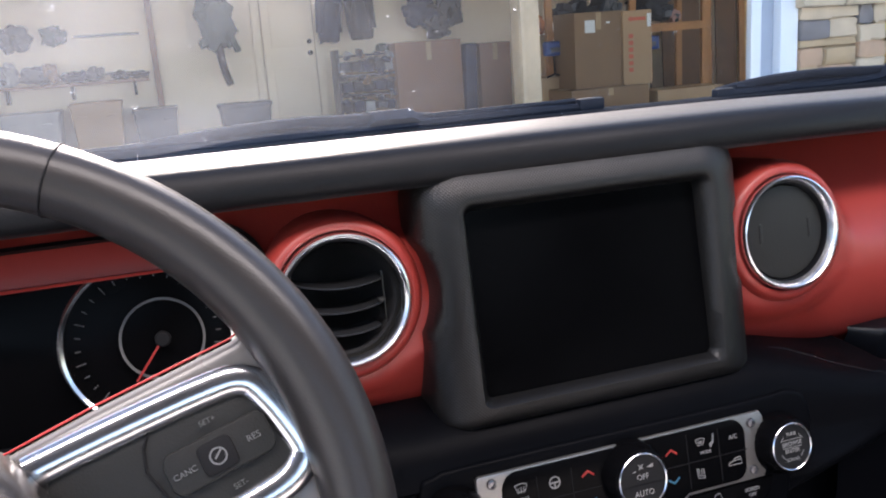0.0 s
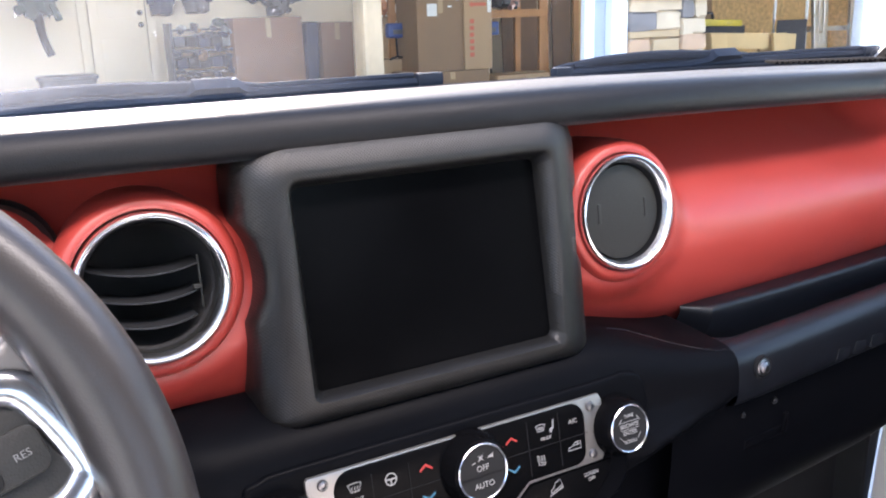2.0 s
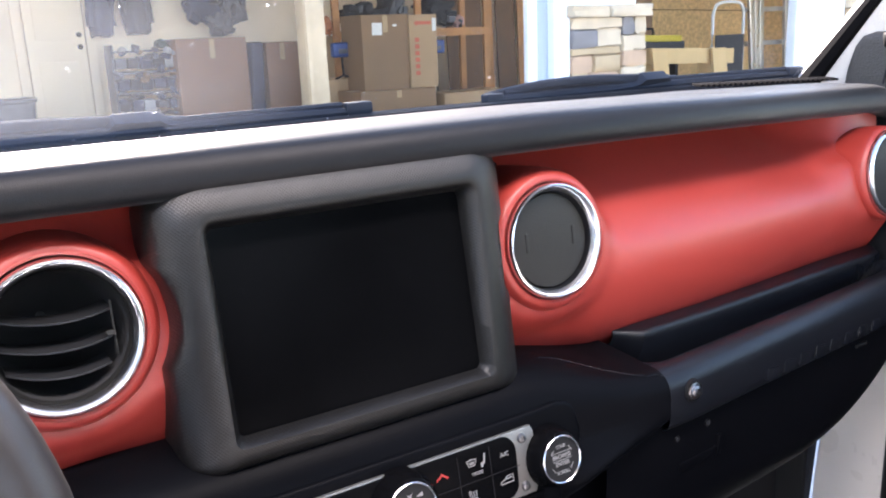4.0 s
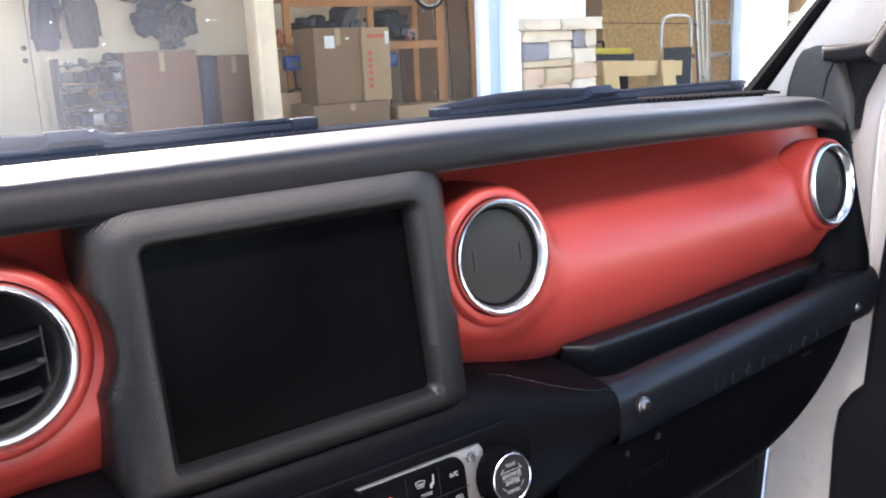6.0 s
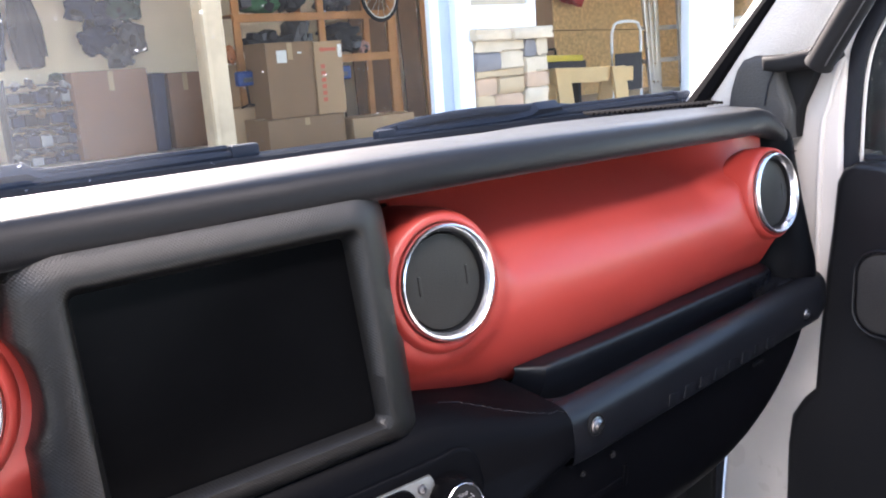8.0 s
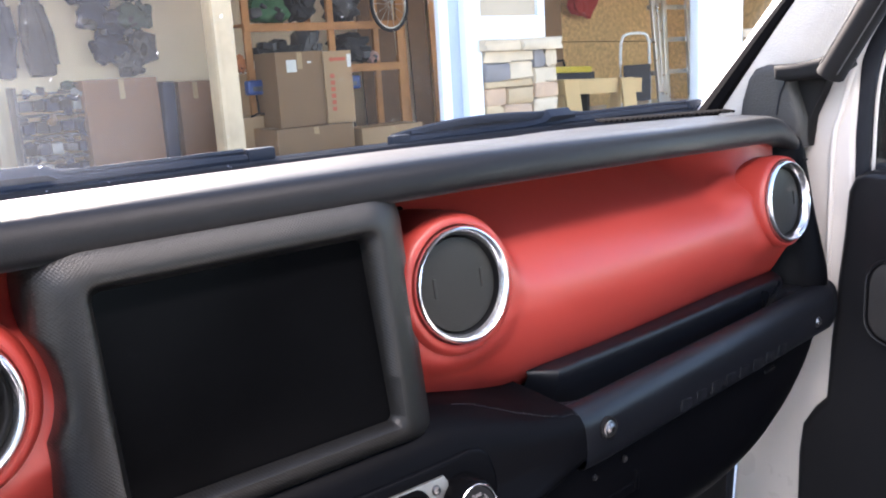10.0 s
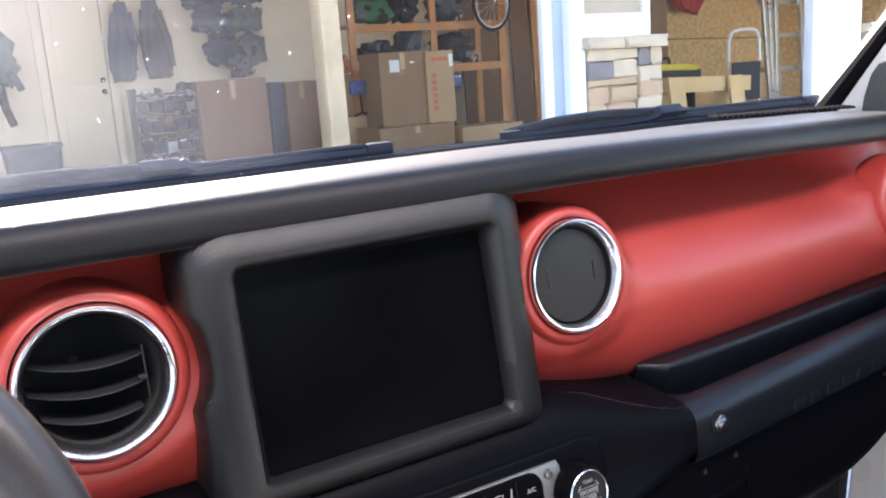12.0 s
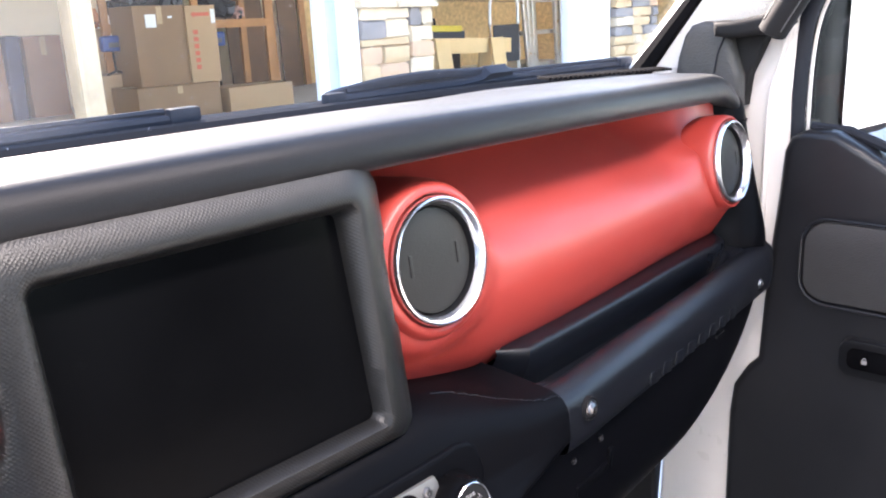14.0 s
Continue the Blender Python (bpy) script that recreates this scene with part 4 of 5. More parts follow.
def wiper(x0, x1, mx, root):
    """Parked low on the glass: a flat rubber blade with a stepped clip and an arm that rises from its left end."""
    w = thing("wiper", on_glass(mx, 0.0, 0.02), "black windshield wiper parked low on the glass", "wiper", "windshield wipers")
    path = [on_glass(lerp(i, 0, 20, x0, x1), lerp(i, 0, 20, 0.001, 0.004), 0.012) for i in range(21)]
    part("blade", tube(path, [0.0050] * 3 + [0.0058] * 15 + [0.0050, 0.0042, 0.0036], 8, flat=1.0), WIPER, w)
    part("spine", tube([p + ws_n * 0.006 + ws_up.normalized() * 0.0035 for p in path[1:-1]], 0.0030, 6), WIPER, w)
    part("lip", tube([p - ws_n * 0.004 - ws_up.normalized() * 0.006 for p in path], 0.0022, 6), BLACK, w)
    m = Matrix.Translation(on_glass(mx, 0.0, 0.010)) @ Matrix(((1, 0, 0, 0), (0, ws_up.normalized().y, ws_n.y, 0), (0, ws_up.normalized().z, ws_n.z, 0), (0, 0, 0, 1)))
    clip = [(-0.056, -0.008), (-0.055, 0.004), (-0.034, 0.006), (-0.024, 0.008), (-0.018, 0.0150), (0.018, 0.0150), (0.026, 0.009), (0.050, 0.005), (0.066, 0.003), (0.066, -0.006)]
    part("clip", plate(clip, 0.014, m, 0.003, 3), WIPER, w)
    arm = smooth_path([on_glass(x, u, 0.020) for x, u in root + ((mx - 0.030, 0.009), (mx + 0.01, 0.008))], 6)
    part("arm", tube(arm, 0.0040, 8, flat=1.3), WIPER, w)
    part("end_cap", block((0.022, 0.013, 0.012), Matrix.Translation(on_glass(x0 + 0.008, 0.001, 0.014)), 0.003), WIPER, w)
    part("end_cap", block((0.028, 0.012, 0.012), Matrix.Translation(on_glass(x1 - 0.012, 0.0055, 0.014)), 0.003), WIPER, w)
    return w


wiper(-0.40, 0.150, -0.066, ((-0.34, -0.006), (-0.29, 0.001), (-0.21, 0.010), (-0.15, 0.012)))
wiper(0.286, 0.750, 0.510, ((0.290, -0.002), (0.318, 0.004), (0.360, 0.010), (0.420, 0.012)))

# defroster grille at the passenger's end of the top pad
grille = thing("defroster_grille", (0.62, 0.13, 1.33), "black slotted defroster grille on the dash top", "air vent")
ledge = [(0.490, 0.172), (0.500, 0.150), (0.560, 0.130), (0.640, 0.113), (0.712, 0.096), (0.722, 0.110), (0.705, 0.128), (0.640, 0.150), (0.560, 0.170)]
part("grille_body", plate([tuple(p)[:2] for p in smooth_path([(x, y, 0) for x, y in ledge + ledge[:1]], 4)[:-1]], 0.012, pose(0, 0, 1.3265, 0, 0.9), 0.004, 3), DASH, grille)
for i in range(27):
    t = i / 26
    part("rib", block((0.0030, 0.024, 0.0030), pose(0.516 + 0.182 * t, 0.157 - 0.040 * t, 1.3370 - 0.0115 * (0.516 + 0.182 * t - 0.50) * 1.4, 2, 0.9, -22), 0.0006), SEALMAT, grille)


def pillar(side):
    s = side
    p = thing("a_pillar", (0.74 * s, 0.1, 1.33), "grey grained windshield pillar trim with black seal", "pillar trim", "windshield pillars")
    base = [(0.735 * s, 0.185, 1.325), (0.735 * s, 0.100, 1.43), (0.725 * s, -0.02, 1.57), (0.700 * s, -0.17, 1.76)]
    path = smooth_path(base, 6)
    rings = []
    for q in path:
        rings.append([q + Vector((dx * s, dy, dz)) for dx, dy, dz in ((0.05, 0.010, 0.008), (0.0, 0.004, 0.004), (-0.012, -0.012, -0.008), (-0.010, -0.045, -0.035), (0.015, -0.065, -0.055), (0.06, -0.06, -0.05))])
    part("trim", skin(bmesh.new(), rings), PILLAR, p, angle=50)
    part("seal", tube([q + Vector((-0.009 * s, -0.012, -0.010)) for q in path], [0.0155 - 0.0080 * min(1, 2.2 * k / (len(path) - 1)) for k in range(len(path))], 8), SEALMAT, p, "black windshield seal")
    return p


right_pillar = pillar(1)
pillar(-1)

SIDE = Matrix(((0, 0, -1, 0), (1, 0, 0, 0), (0, 1, 0, 0), (0, 0, 0, 1)))
handle = thing("pillar_grab_handle", (0.70, 0.03, 1.35), "black grab handle with a grained foot on the windshield pillar", "grab handle")
hp = smooth_path([(0.702, -0.006, 1.372), (0.700, -0.016, 1.388), (0.697, -0.048, 1.438), (0.690, -0.105, 1.525), (0.680, -0.190, 1.660)], 6)
part("grip", tube(hp, [0.0135] + [0.0155] * (len(hp) - 1), 16), BLACK, handle)
for k in (-1, 1):
    part("piping", tube([p + Vector((-0.011, 0.0095 * k, 0.0062 * k)) for p in hp[4:]], 0.0007, 6), GRILLE, handle, "grey piping along the grip")
foot = [(0.117, 1.310), (0.112, 1.345), (0.1045, 1.370), (0.096, 1.3815), (0.080, 1.3860), (0.056, 1.3852), (0.050, 1.374), (0.044, 1.352), (0.034, 1.325), (0.034, 1.290), (0.11, 1.290)]
part("base", plate(foot, 0.032, Matrix.Translation((0.748, 0, 0)) @ SIDE, 0.010, 4), FOOTMAT, handle, "grained dark grey handle foot")
arm = [(0.060, 1.3858), (0.030, 1.3872), (0.006, 1.3915), (-0.006, 1.398), (-0.020, 1.394), (-0.025, 1.382), (-0.013, 1.373), (0.012, 1.3695), (0.040, 1.3665), (0.058, 1.3690)]
part("arm", plate(arm, 0.028, Matrix.Translation((0.724, 0, 0)) @ SIDE, 0.007, 3), BLACK, handle)
part("web", plate([(0.052, 1.372), (0.010, 1.3715), (0.018, 1.352), (0.030, 1.325), (0.034, 1.290), (0.060, 1.290)], 0.016, Matrix.Translation((0.748, 0, 0)) @ SIDE, 0.004, 2), BLACK, handle)
part("groove", tube([(0.7155, 0.064, 1.328), (0.7155, 0.060, 1.352), (0.7155, 0.052, 1.371)], 0.0010, 6), RUBBER, handle)

# painted body beside the dash
jamb = thing("body_jamb", (0.76, 0.05, 0.6), "white painted door jamb beside the dashboard", "door jamb")
outer = [(0.150, 0.30), (0.135, 0.80), (0.12, 1.0), (0.11, 1.10), (0.10, 1.30), (0.085, 1.40), (0.0, 1.52), (-0.10, 1.65), (-0.13, 1.62), (-0.050, 1.47), (-0.026, 1.42), (-0.014, 1.385), (-0.011, 1.30), (-0.014, 1.20), (-0.030, 1.10), (-0.040, 1.0), (-0.03, 0.94), (-0.03, 0.30)]
part("inner_face", plate(outer, 0.035, Matrix(((0, 0, -1, 0.785), (1, 0, 0, 0), (0, 1, 0, 0), (0, 0, 0, 1))), 0.006, 3), BODYWHITE, jamb)
part("flange", tube(smooth_path([(0.748, 0.011, 1.10), (0.748, 0.011, 1.285), (0.748, 0.003, 1.33), (0.748, -0.008, 1.375), (0.746, -0.025, 1.412), (0.738, -0.075, 1.49), (0.73, -0.13, 1.58)], 6), 0.0035, 8, up=(1, 0, 0)), BODYWHITE, jamb)
part("seal", tube([(0.738, 0.150, 0.3), (0.738, 0.138, 0.75), (0.738, 0.126, 0.95)], 0.006, 8), RUBBER, jamb, "black rubber door seal")

door = thing("car_door", (0.80, -0.5, 0.5), "black passenger door panel with window and lock switch", "car door")
card = [(0.038, 0.30), (0.038, 0.90), (0.034, 0.940), (0.019, 0.967), (0.005, 0.983), (0.002, 1.056), (-0.003, 1.134), (-0.008, 1.189), (-0.011, 1.240), (-0.018, 1.256), (-0.034, 1.2645), (-0.065, 1.264), (-0.095, 1.248), (-0.126, 1.229), (-0.17, 1.212), (-0.26, 1.195), (-1.0, 1.195), (-1.0, 0.30)]
part("panel", plate(card, 0.06, Matrix(((0, 0, -1, 0.800), (1, 0, 0, 0), (0, 1, 0, 0), (0, 0, 0, 1))), 0.010, 3), DOORMAT, door)
XM = Matrix(((0, 0, -1, 0.742), (1, 0, 0, 0), (0, 1, 0, 0), (0, 0, 0, 1)))
inset = [(-0.245 - x, z) for x, z in rounded(0.40, 0.092, 0.026, 6, 0, 1.119)]
part("inset", plate(inset, 0.009, XM, 0.002, 2), INSET, door, "grey inset panel")
part("inset_rim", tube([XM @ Vector((y, z, 0.0095)) for y, z in [(-0.245 - x, z) for x, z in rounded(0.408, 0.100, 0.030, 6, 0, 1.119)]], 0.0018, 8, closed=True, up=(1, 0, 0)), DOORMAT, door)
bez = part("switch_bezel", plate([(-0.222 - x, z) for x, z in rounded(0.26, 0.044, 0.014, 6, 0, 1.014)], 0.0125, XM, 0.003, 2), DASH, door)
part("lock_switch", plate([(-0.128 - x, z) for x, z in rounded(0.052, 0.024, 0.008, 5, 0, 1.015)], 0.016, XM, 0.002, 2), GLOSS, bez)
LOCK = pose(0.7258, -0.121, 1.0135, 90, 0, -90)
part("lock_mark", plate(rounded(0.0056, 0.0042, 0.0008), 0.0004, LOCK), WHITEINK, bez)
part("lock_mark", tube([LOCK @ Vector((0.0018 * math.cos(radians(a)), 0.0030 + 0.0020 * math.sin(radians(a)), 0)) for a in range(-20, 201, 20)], 0.00045, 6), WHITEINK, bez)
fr = smooth_path([(0.765, -0.014, 1.245), (0.765, -0.014, 1.33), (0.764, -0.019, 1.38), (0.762, -0.031, 1.412), (0.757, -0.062, 1.46), (0.745, -0.16, 1.60), (0.735, -0.25, 1.72)], 5)
part("window_frame", tube(fr, 0.0098, 10, up=(1, 0, 0)), RUBBER, door, "black window frame")
part("window_channel", tube([p + Vector((0.004, -0.0125, -0.002)) for p in fr], 0.0020, 8, up=(1, 0, 0)), PILLAR, door, "pale grey glass channel")
part("window_frame", tube([(0.735, -0.25, 1.72), (0.735, -0.6, 1.75), (0.74, -1.0, 1.75), (0.78, -1.0, 1.2)], 0.014, 8), RUBBER, door)
part("window_seal", tube([(0.772, -0.030, 1.264), (0.772, -0.07, 1.262), (0.772, -0.12, 1.243), (0.772, -0.18, 1.215), (0.772, -0.27, 1.195), (0.772, -1.0, 1.195)], 0.006, 8), RUBBER, door, "black rubber window seal")
gpane = part("window_pane", plate([(-0.02, 1.25), (-0.022, 1.38), (-0.07, 1.46), (-0.25, 1.71), (-0.99, 1.74), (-0.99, 1.19), (-0.26, 1.19), (-0.12, 1.235)], 0.003, Matrix(((0, 0, -1, 0.778), (1, 0, 0, 0), (0, 1, 0, 0), (0, 0, 0, 1)))), CLEAR, door)
gpane.visible_shadow = False

mirror = thing("door_mirror", (0.95, -0.02, 1.25), "black door mirror outside the passenger window", "mirror")
part("housing", block((0.24, 0.08, 0.225), pose(0.968, 0.015, 1.335, 0, 0, -8), 0.03, 4), BLACK, mirror)
part("mirror_glass", plate(rounded(0.175, 0.190, 0.022), 0.002, pose(0.988, -0.0305, 1.335, 90, 0, -8)), CHROME, mirror, "silvered mirror glass")
part("stalk", block((0.16, 0.04, 0.04), pose(0.87, 0.01, 1.245), 0.012), BLACK, mirror)

# shell: roof, left side, rear, floor; unseen panels sized to shape the cabin light
TAN = surface("grey bounce surface", (0.42, 0.405, 0.40), 0.85, vary=0.15, scale=5)
solo("roof", block((1.60, 1.45, 0.05), pose(0, -1.235, 1.835), 0.01), LINER, "unseen dark roof panel, open in front to light from above", "car roof", "structure")
# unseen wall added for its bounce light on the dash
solo("cabin_bounce_wall", block((1.44, 0.05, 0.55), pose(0, -1.00, 0.79), 0.02), TAN, "unseen grey wall added to bounce light onto the dashboard", "wall", "structure")
solo("side_left", block((0.05, 0.90, 0.78), pose(-0.79, -1.50, 0.87), 0.02), LINER, "unseen dark rear side panel, cut short to admit light from the left", "side panel", "structure")
solo("side_upper_left", block((0.05, 0.90, 0.52), pose(-0.79, -1.50, 1.53), 0.02), LINER, "unseen dark panel added to block light from the left", "side panel", "structure")
solo("side_upper_right", block((0.05, 0.9, 0.62), pose(0.79, -1.50, 1.50), 0.02), LINER, "unseen dark panel blocking light from the right rear", "side panel", "structure")
solo("kick_panel", block((0.02, 0.10, 0.60), pose(0.735, 0.185, 0.80), 0.005), BLACK, "black footwell side panel", "side panel", "structure")
solo("windshield_header", block((1.46, 0.06, 0.07), pose(0, -0.175, 1.80), 0.015, 3), LINER, "dark windshield header", "header", "structure")
solo("car_floor", block((1.50, 2.4, 0.05), pose(0, -0.5, 0.50), 0.01), LINER, "dark carpeted car floor", "floor", "structure")
solo("firewall", block((1.50, 0.05, 0.85), pose(0, 0.20, 0.90)), BLACK, "black firewall behind the dashboard", "firewall", "structure")
solo("side_rear_right", block((0.05, 1.0, 0.75), pose(0.79, -1.50, 0.80), 0.02), LINER, "dark rear side panel", "side panel", "structure")
solo("tailgate", block((1.55, 0.05, 0.98), pose(0, -1.95, 0.945), 0.02), LINER, "unseen dark tailgate panel, height set to limit light from behind", "tailgate", "structure")
solo("car_bonnet", block((1.30, 1.15, 0.10), pose(0, 1.02, 1.10, -1.5), 0.045, 4), BODYWHITE, "white painted bonnet", "bonnet", "structure")

# ---- garage ----
CREAM = surface("cream painted plaster", (0.89, 0.76, 0.59), 0.8, vary=0.08, scale=1.5, grain=0.15, grain_scale=40)
WHITETRIM = surface("white painted trim", (0.80, 0.82, 0.84), 0.5, vary=0.04, scale=2)
CARD = surface("brown cardboard", (0.25, 0.150, 0.085), 0.85, vary=0.12, scale=3)
CARDB = surface("reddish cardboard", (0.27, 0.145, 0.09), 0.85, vary=0.12, scale=3)
PINE = surface("pine timber", (0.44, 0.20, 0.075), 0.7, vary=0.2, scale=4)
DARKPLY = surface("dark stained plywood", (0.13, 0.065, 0.032), 0.7, vary=0.3, scale=5)
YELLOWPINE = surface("pale yellow timber", (0.68, 0.46, 0.22), 0.7, vary=0.15, scale=4)
OSB = surface("pressed strand board", (0.70, 0.47, 0.22), 0.8, vary=0.4, scale=14, fine=14)
CONCRETE = surface("pale concrete", (0.57, 0.55, 0.52), 0.85, vary=0.15, scale=1.2)
NAVY = surface("dark blue cloth", (0.024, 0.036, 0.075), 0.9, vary=0.3, scale=8)
DARKCLOTH = surface("black cloth", (0.025, 0.027, 0.033), 0.9, vary=0.3, scale=8)
BLUEPL = surface("blue plastic", (0.02, 0.06, 0.22), 0.45)
REDPL = surface("red plastic", (0.42, 0.03, 0.03), 0.5)
ALU = surface("aluminium", (0.60, 0.62, 0.64), 0.35, metal=1.0)
GREYPL = surface("dark grey clutter plastic", (0.07, 0.075, 0.09), 0.5, vary=0.4, scale=7)

solo("ground", block((160, 160, 0.4), pose(0, 20, -0.2)), CONCRETE, "pale concrete driveway", "ground", "structure")
solo("garage_floor", block((18, 7.4, 0.45), pose(5.0, 7.6, 0.227)), CONCRETE, "grey concrete garage floor", "floor", "structure")
solo("wall_back", block((18, 0.2, 2.78), pose(5.0, 10.72, 1.84)), CREAM, "cream plastered garage back wall", "wall", "structure")
solo("wall_left", block((0.2, 6.4, 2.78), pose(-3.6, 7.4, 1.84)), CREAM, "cream plastered garage side wall", "wall", "structure")
solo("wall_right", block((0.2, 6.4, 2.78), pose(13.6, 7.4, 1.84)), OSB, "strand board garage side wall", "wall", "structure")
solo("garage_ceiling", block((18, 7.0, 0.2), pose(5.0, 7.3, 3.32)), CREAM, "pale garage ceiling", "ceiling", "structure")
solo("wall_gable", block((18, 0.3, 0.55), pose(5.0, 4.1, 3.125)), CREAM, "tan house wall above the garage doors", "wall", "structure")

STOPGREY = surface("blue-grey door stop", (0.40, 0.45, 0.53), 0.6, vary=0.1, scale=3)
# the column between the two door openings: white trim, stone foot, tan panel
solo("column_core", block((0.65, 0.30, 2.9), pose(4.02, 4.27, 1.45)), CREAM, "tan column core", "column", "structure")
solo("trim_left", block((0.078, 0.05, 2.92), pose(3.381, 4.055, 1.46), 0.008), WHITETRIM, "white painted door trim", "trim", "structure")
solo("trim_stop", block((0.112, 0.03, 2.92), pose(3.477, 4.075, 1.46), 0.004), STOPGREY, "blue-grey door stop strip", "trim", "structure")
solo("trim_inner", block((0.135, 0.13, 2.92), pose(3.600, 4.055, 1.46), 0.008), WHITETRIM, "white painted door trim", "trim", "structure")
# real trim, widened so its white also stands for the glare beside it
solo("trim_right", block((0.66, 0.09, 2.92), pose(6.47, 4.065, 1.46), 0.01), WHITETRIM, "white painted door trim", "trim", "structure")
TANPANEL = surface("tan painted board", (0.46, 0.36, 0.25), 0.8, vary=0.1, scale=3)
board = thing("column_panel", (3.98, 4.05, 1.55), "white framed tan panel above the stone foot", "panel")
part("bottom_rail", block((0.66, 0.05, 0.165), pose(4.015, 4.085, 1.615), 0.006), WHITETRIM, board)
part("stile", block((0.045, 0.05, 1.3), pose(3.705, 4.085, 2.35), 0.006), WHITETRIM, board)
part("stile", block((0.072, 0.05, 1.3), pose(4.309, 4.085, 2.35), 0.006), WHITETRIM, board)
part("tan_panel", block((0.55, 0.02, 1.3), pose(4.00, 4.10, 2.35)), TANPANEL, board)


def stone_mesh(w, h, d, seed):
    r = random.Random(seed)
    b = bmesh.new()
    bmesh.ops.create_cube(b, size=1.0, matrix=Matrix.Diagonal((w, d, h, 1)))
    bmesh.ops.bevel(b, geom=b.edges[:], offset=min(w, h) * 0.10, segments=1, affect="EDGES")
    bmesh.ops.subdivide_edges(b, edges=[e for e in b.edges if e.calc_length() > 0.06], cuts=1, use_grid_fill=True)
    for v in b.verts:
        v.co += Vector((r.uniform(-1, 1) * 0.005, r.uniform(-1, 1) * 0.014, r.uniform(-1, 1) * 0.005))
    return b


DARKMORTAR = surface("brown mortar", (0.30, 0.235, 0.18), 0.9)
STONES = [surface("stone " + n, c, 0.85, vary=0.22, scale=9, grain=0.6, grain_scale=60) for n, c in
          (("buff", (0.50, 0.35, 0.20)), ("pink", (0.50, 0.32, 0.20)), ("grey", (0.21, 0.185, 0.175)), ("pale", (0.58, 0.45, 0.31)))]


def stone_foot(x0, x1, y, name_label, seed, laid=()):
    foot = thing("stone_foot", ((x0 + x1) / 2, y, 0.0), name_label, "stone pier", "stone column feet")
    part("mortar", block((x1 - x0 - 0.02, 0.16, 1.45), pose((x0 + x1) / 2, y + 0.09, 0.725)), DARKMORTAR, foot)
    rnd = random.Random(seed)
    z, k = 1.455, 0
    if laid:
        for a, c, top, low, tone in laid:
            b = stone_mesh(c - a - 0.003, top - low - 0.003, 0.10, k)
            b.transform(pose(x0 + (a + c) / 2, y + rnd.uniform(-0.014, 0.010), (top + low) / 2))
            part("stone", b, STONES[tone], foot)
            k += 1
        z = 0.95
    while z > 0.08:
        h = rnd.choice((0.085, 0.095, 0.12, 0.075))
        x = x0
        while x < x1 - 0.02:
            w = min(rnd.uniform(0.13, 0.36), x1 - x)
            if x1 - x - w < 0.08:
                w = x1 - x
            b = stone_mesh(w - 0.005, h - 0.005, 0.10, k)
            b.transform(pose(x + w / 2, y + rnd.uniform(-0.012, 0.012), z - h / 2))
            part("stone", b, STONES[rnd.choice((0, 0, 1, 2, 2, 3, 3))], foot)
            x += w
            k += 1
        z -= h
    for a, c in ((x0 - 0.03, x0 + 0.30), (x0 + 0.305, x1 + 0.010)):
        b = stone_mesh(c - a, 0.075, 0.26, 900 + int(a * 10))
        b.transform(pose((a + c) / 2, y + 0.02, 1.497))
        part("cap_stone", b, STONES[3], foot)
    return foot


LAID = ((0.0, 0.46, 1.455, 1.381, 3), (0.0, 0.235, 1.381, 1.255, 2), (0.235, 0.46, 1.381, 1.255, 3), (0.46, 0.58, 1.455, 1.332, 2), (0.58, 0.696, 1.455, 1.332, 3), (0.46, 0.696, 1.332, 1.223, 3),
        (0.0, 0.46, 1.255, 1.208, 0), (0.0, 0.20, 1.208, 1.087, 1), (0.20, 0.46, 1.208, 1.087, 0), (0.46, 0.696, 1.223, 1.118, 1), (0.0, 0.17, 1.087, 0.95, 0), (0.17, 0.43, 1.087, 0.95, 1), (0.46, 0.696, 1.118, 0.95, 3))
stone_foot(3.672, 4.368, 4.03, "split-face stone column foot in buff and grey", 4, LAID)
stone_foot(6.83, 7.60, 4.03, "split-face stone column foot beside white trim", 9)

POSTMAT = surface("weathered tan painted timber", (0.60, 0.45, 0.29), 0.75, vary=0.3, scale=2.5)
post = thing("post", (2.26, 5.0, 0.45), "cream painted timber post inside the garage", "post")
part("shaft", block((0.155, 0.14, 2.76), pose(2.262, 5.05, 1.83), 0.006), POSTMAT, post)
part("edge_strip", block((0.03, 0.02, 2.76), pose(2.205, 4.972, 1.83), 0.003), POSTMAT, post)

# back door with casing, knob and bolt
gdoor = thing("back_door", (1.5, 10.6, 0.45), "cream panelled back door, shut, dark knob and deadbolt", "door")
part("leaf", block((0.64, 0.05, 2.05), pose(1.50, 10.57, 1.48), 0.004), CREAM, gdoor)
for z, h in ((0.92, 0.62), (1.93, 0.90)):
    part("door_panel", block((0.44, 0.02, h), pose(1.50, 10.548, z), 0.008), CREAM, gdoor)
for x in (1.11, 1.885):
    part("casing", block((0.10, 0.06, 2.2), pose(x, 10.585, 1.55), 0.006), CREAM, gdoor)
for z in (1.535, 1.395):
    part("knob", revolve([(0.026, 0.0), (0.024, 0.02), (0.030, 0.04), (0.024, 0.055), (0.001, 0.06)], pose(1.755, 10.545, z, 90), 20, ends=(False, True)), BLACK, gdoor, "dark metal knob")


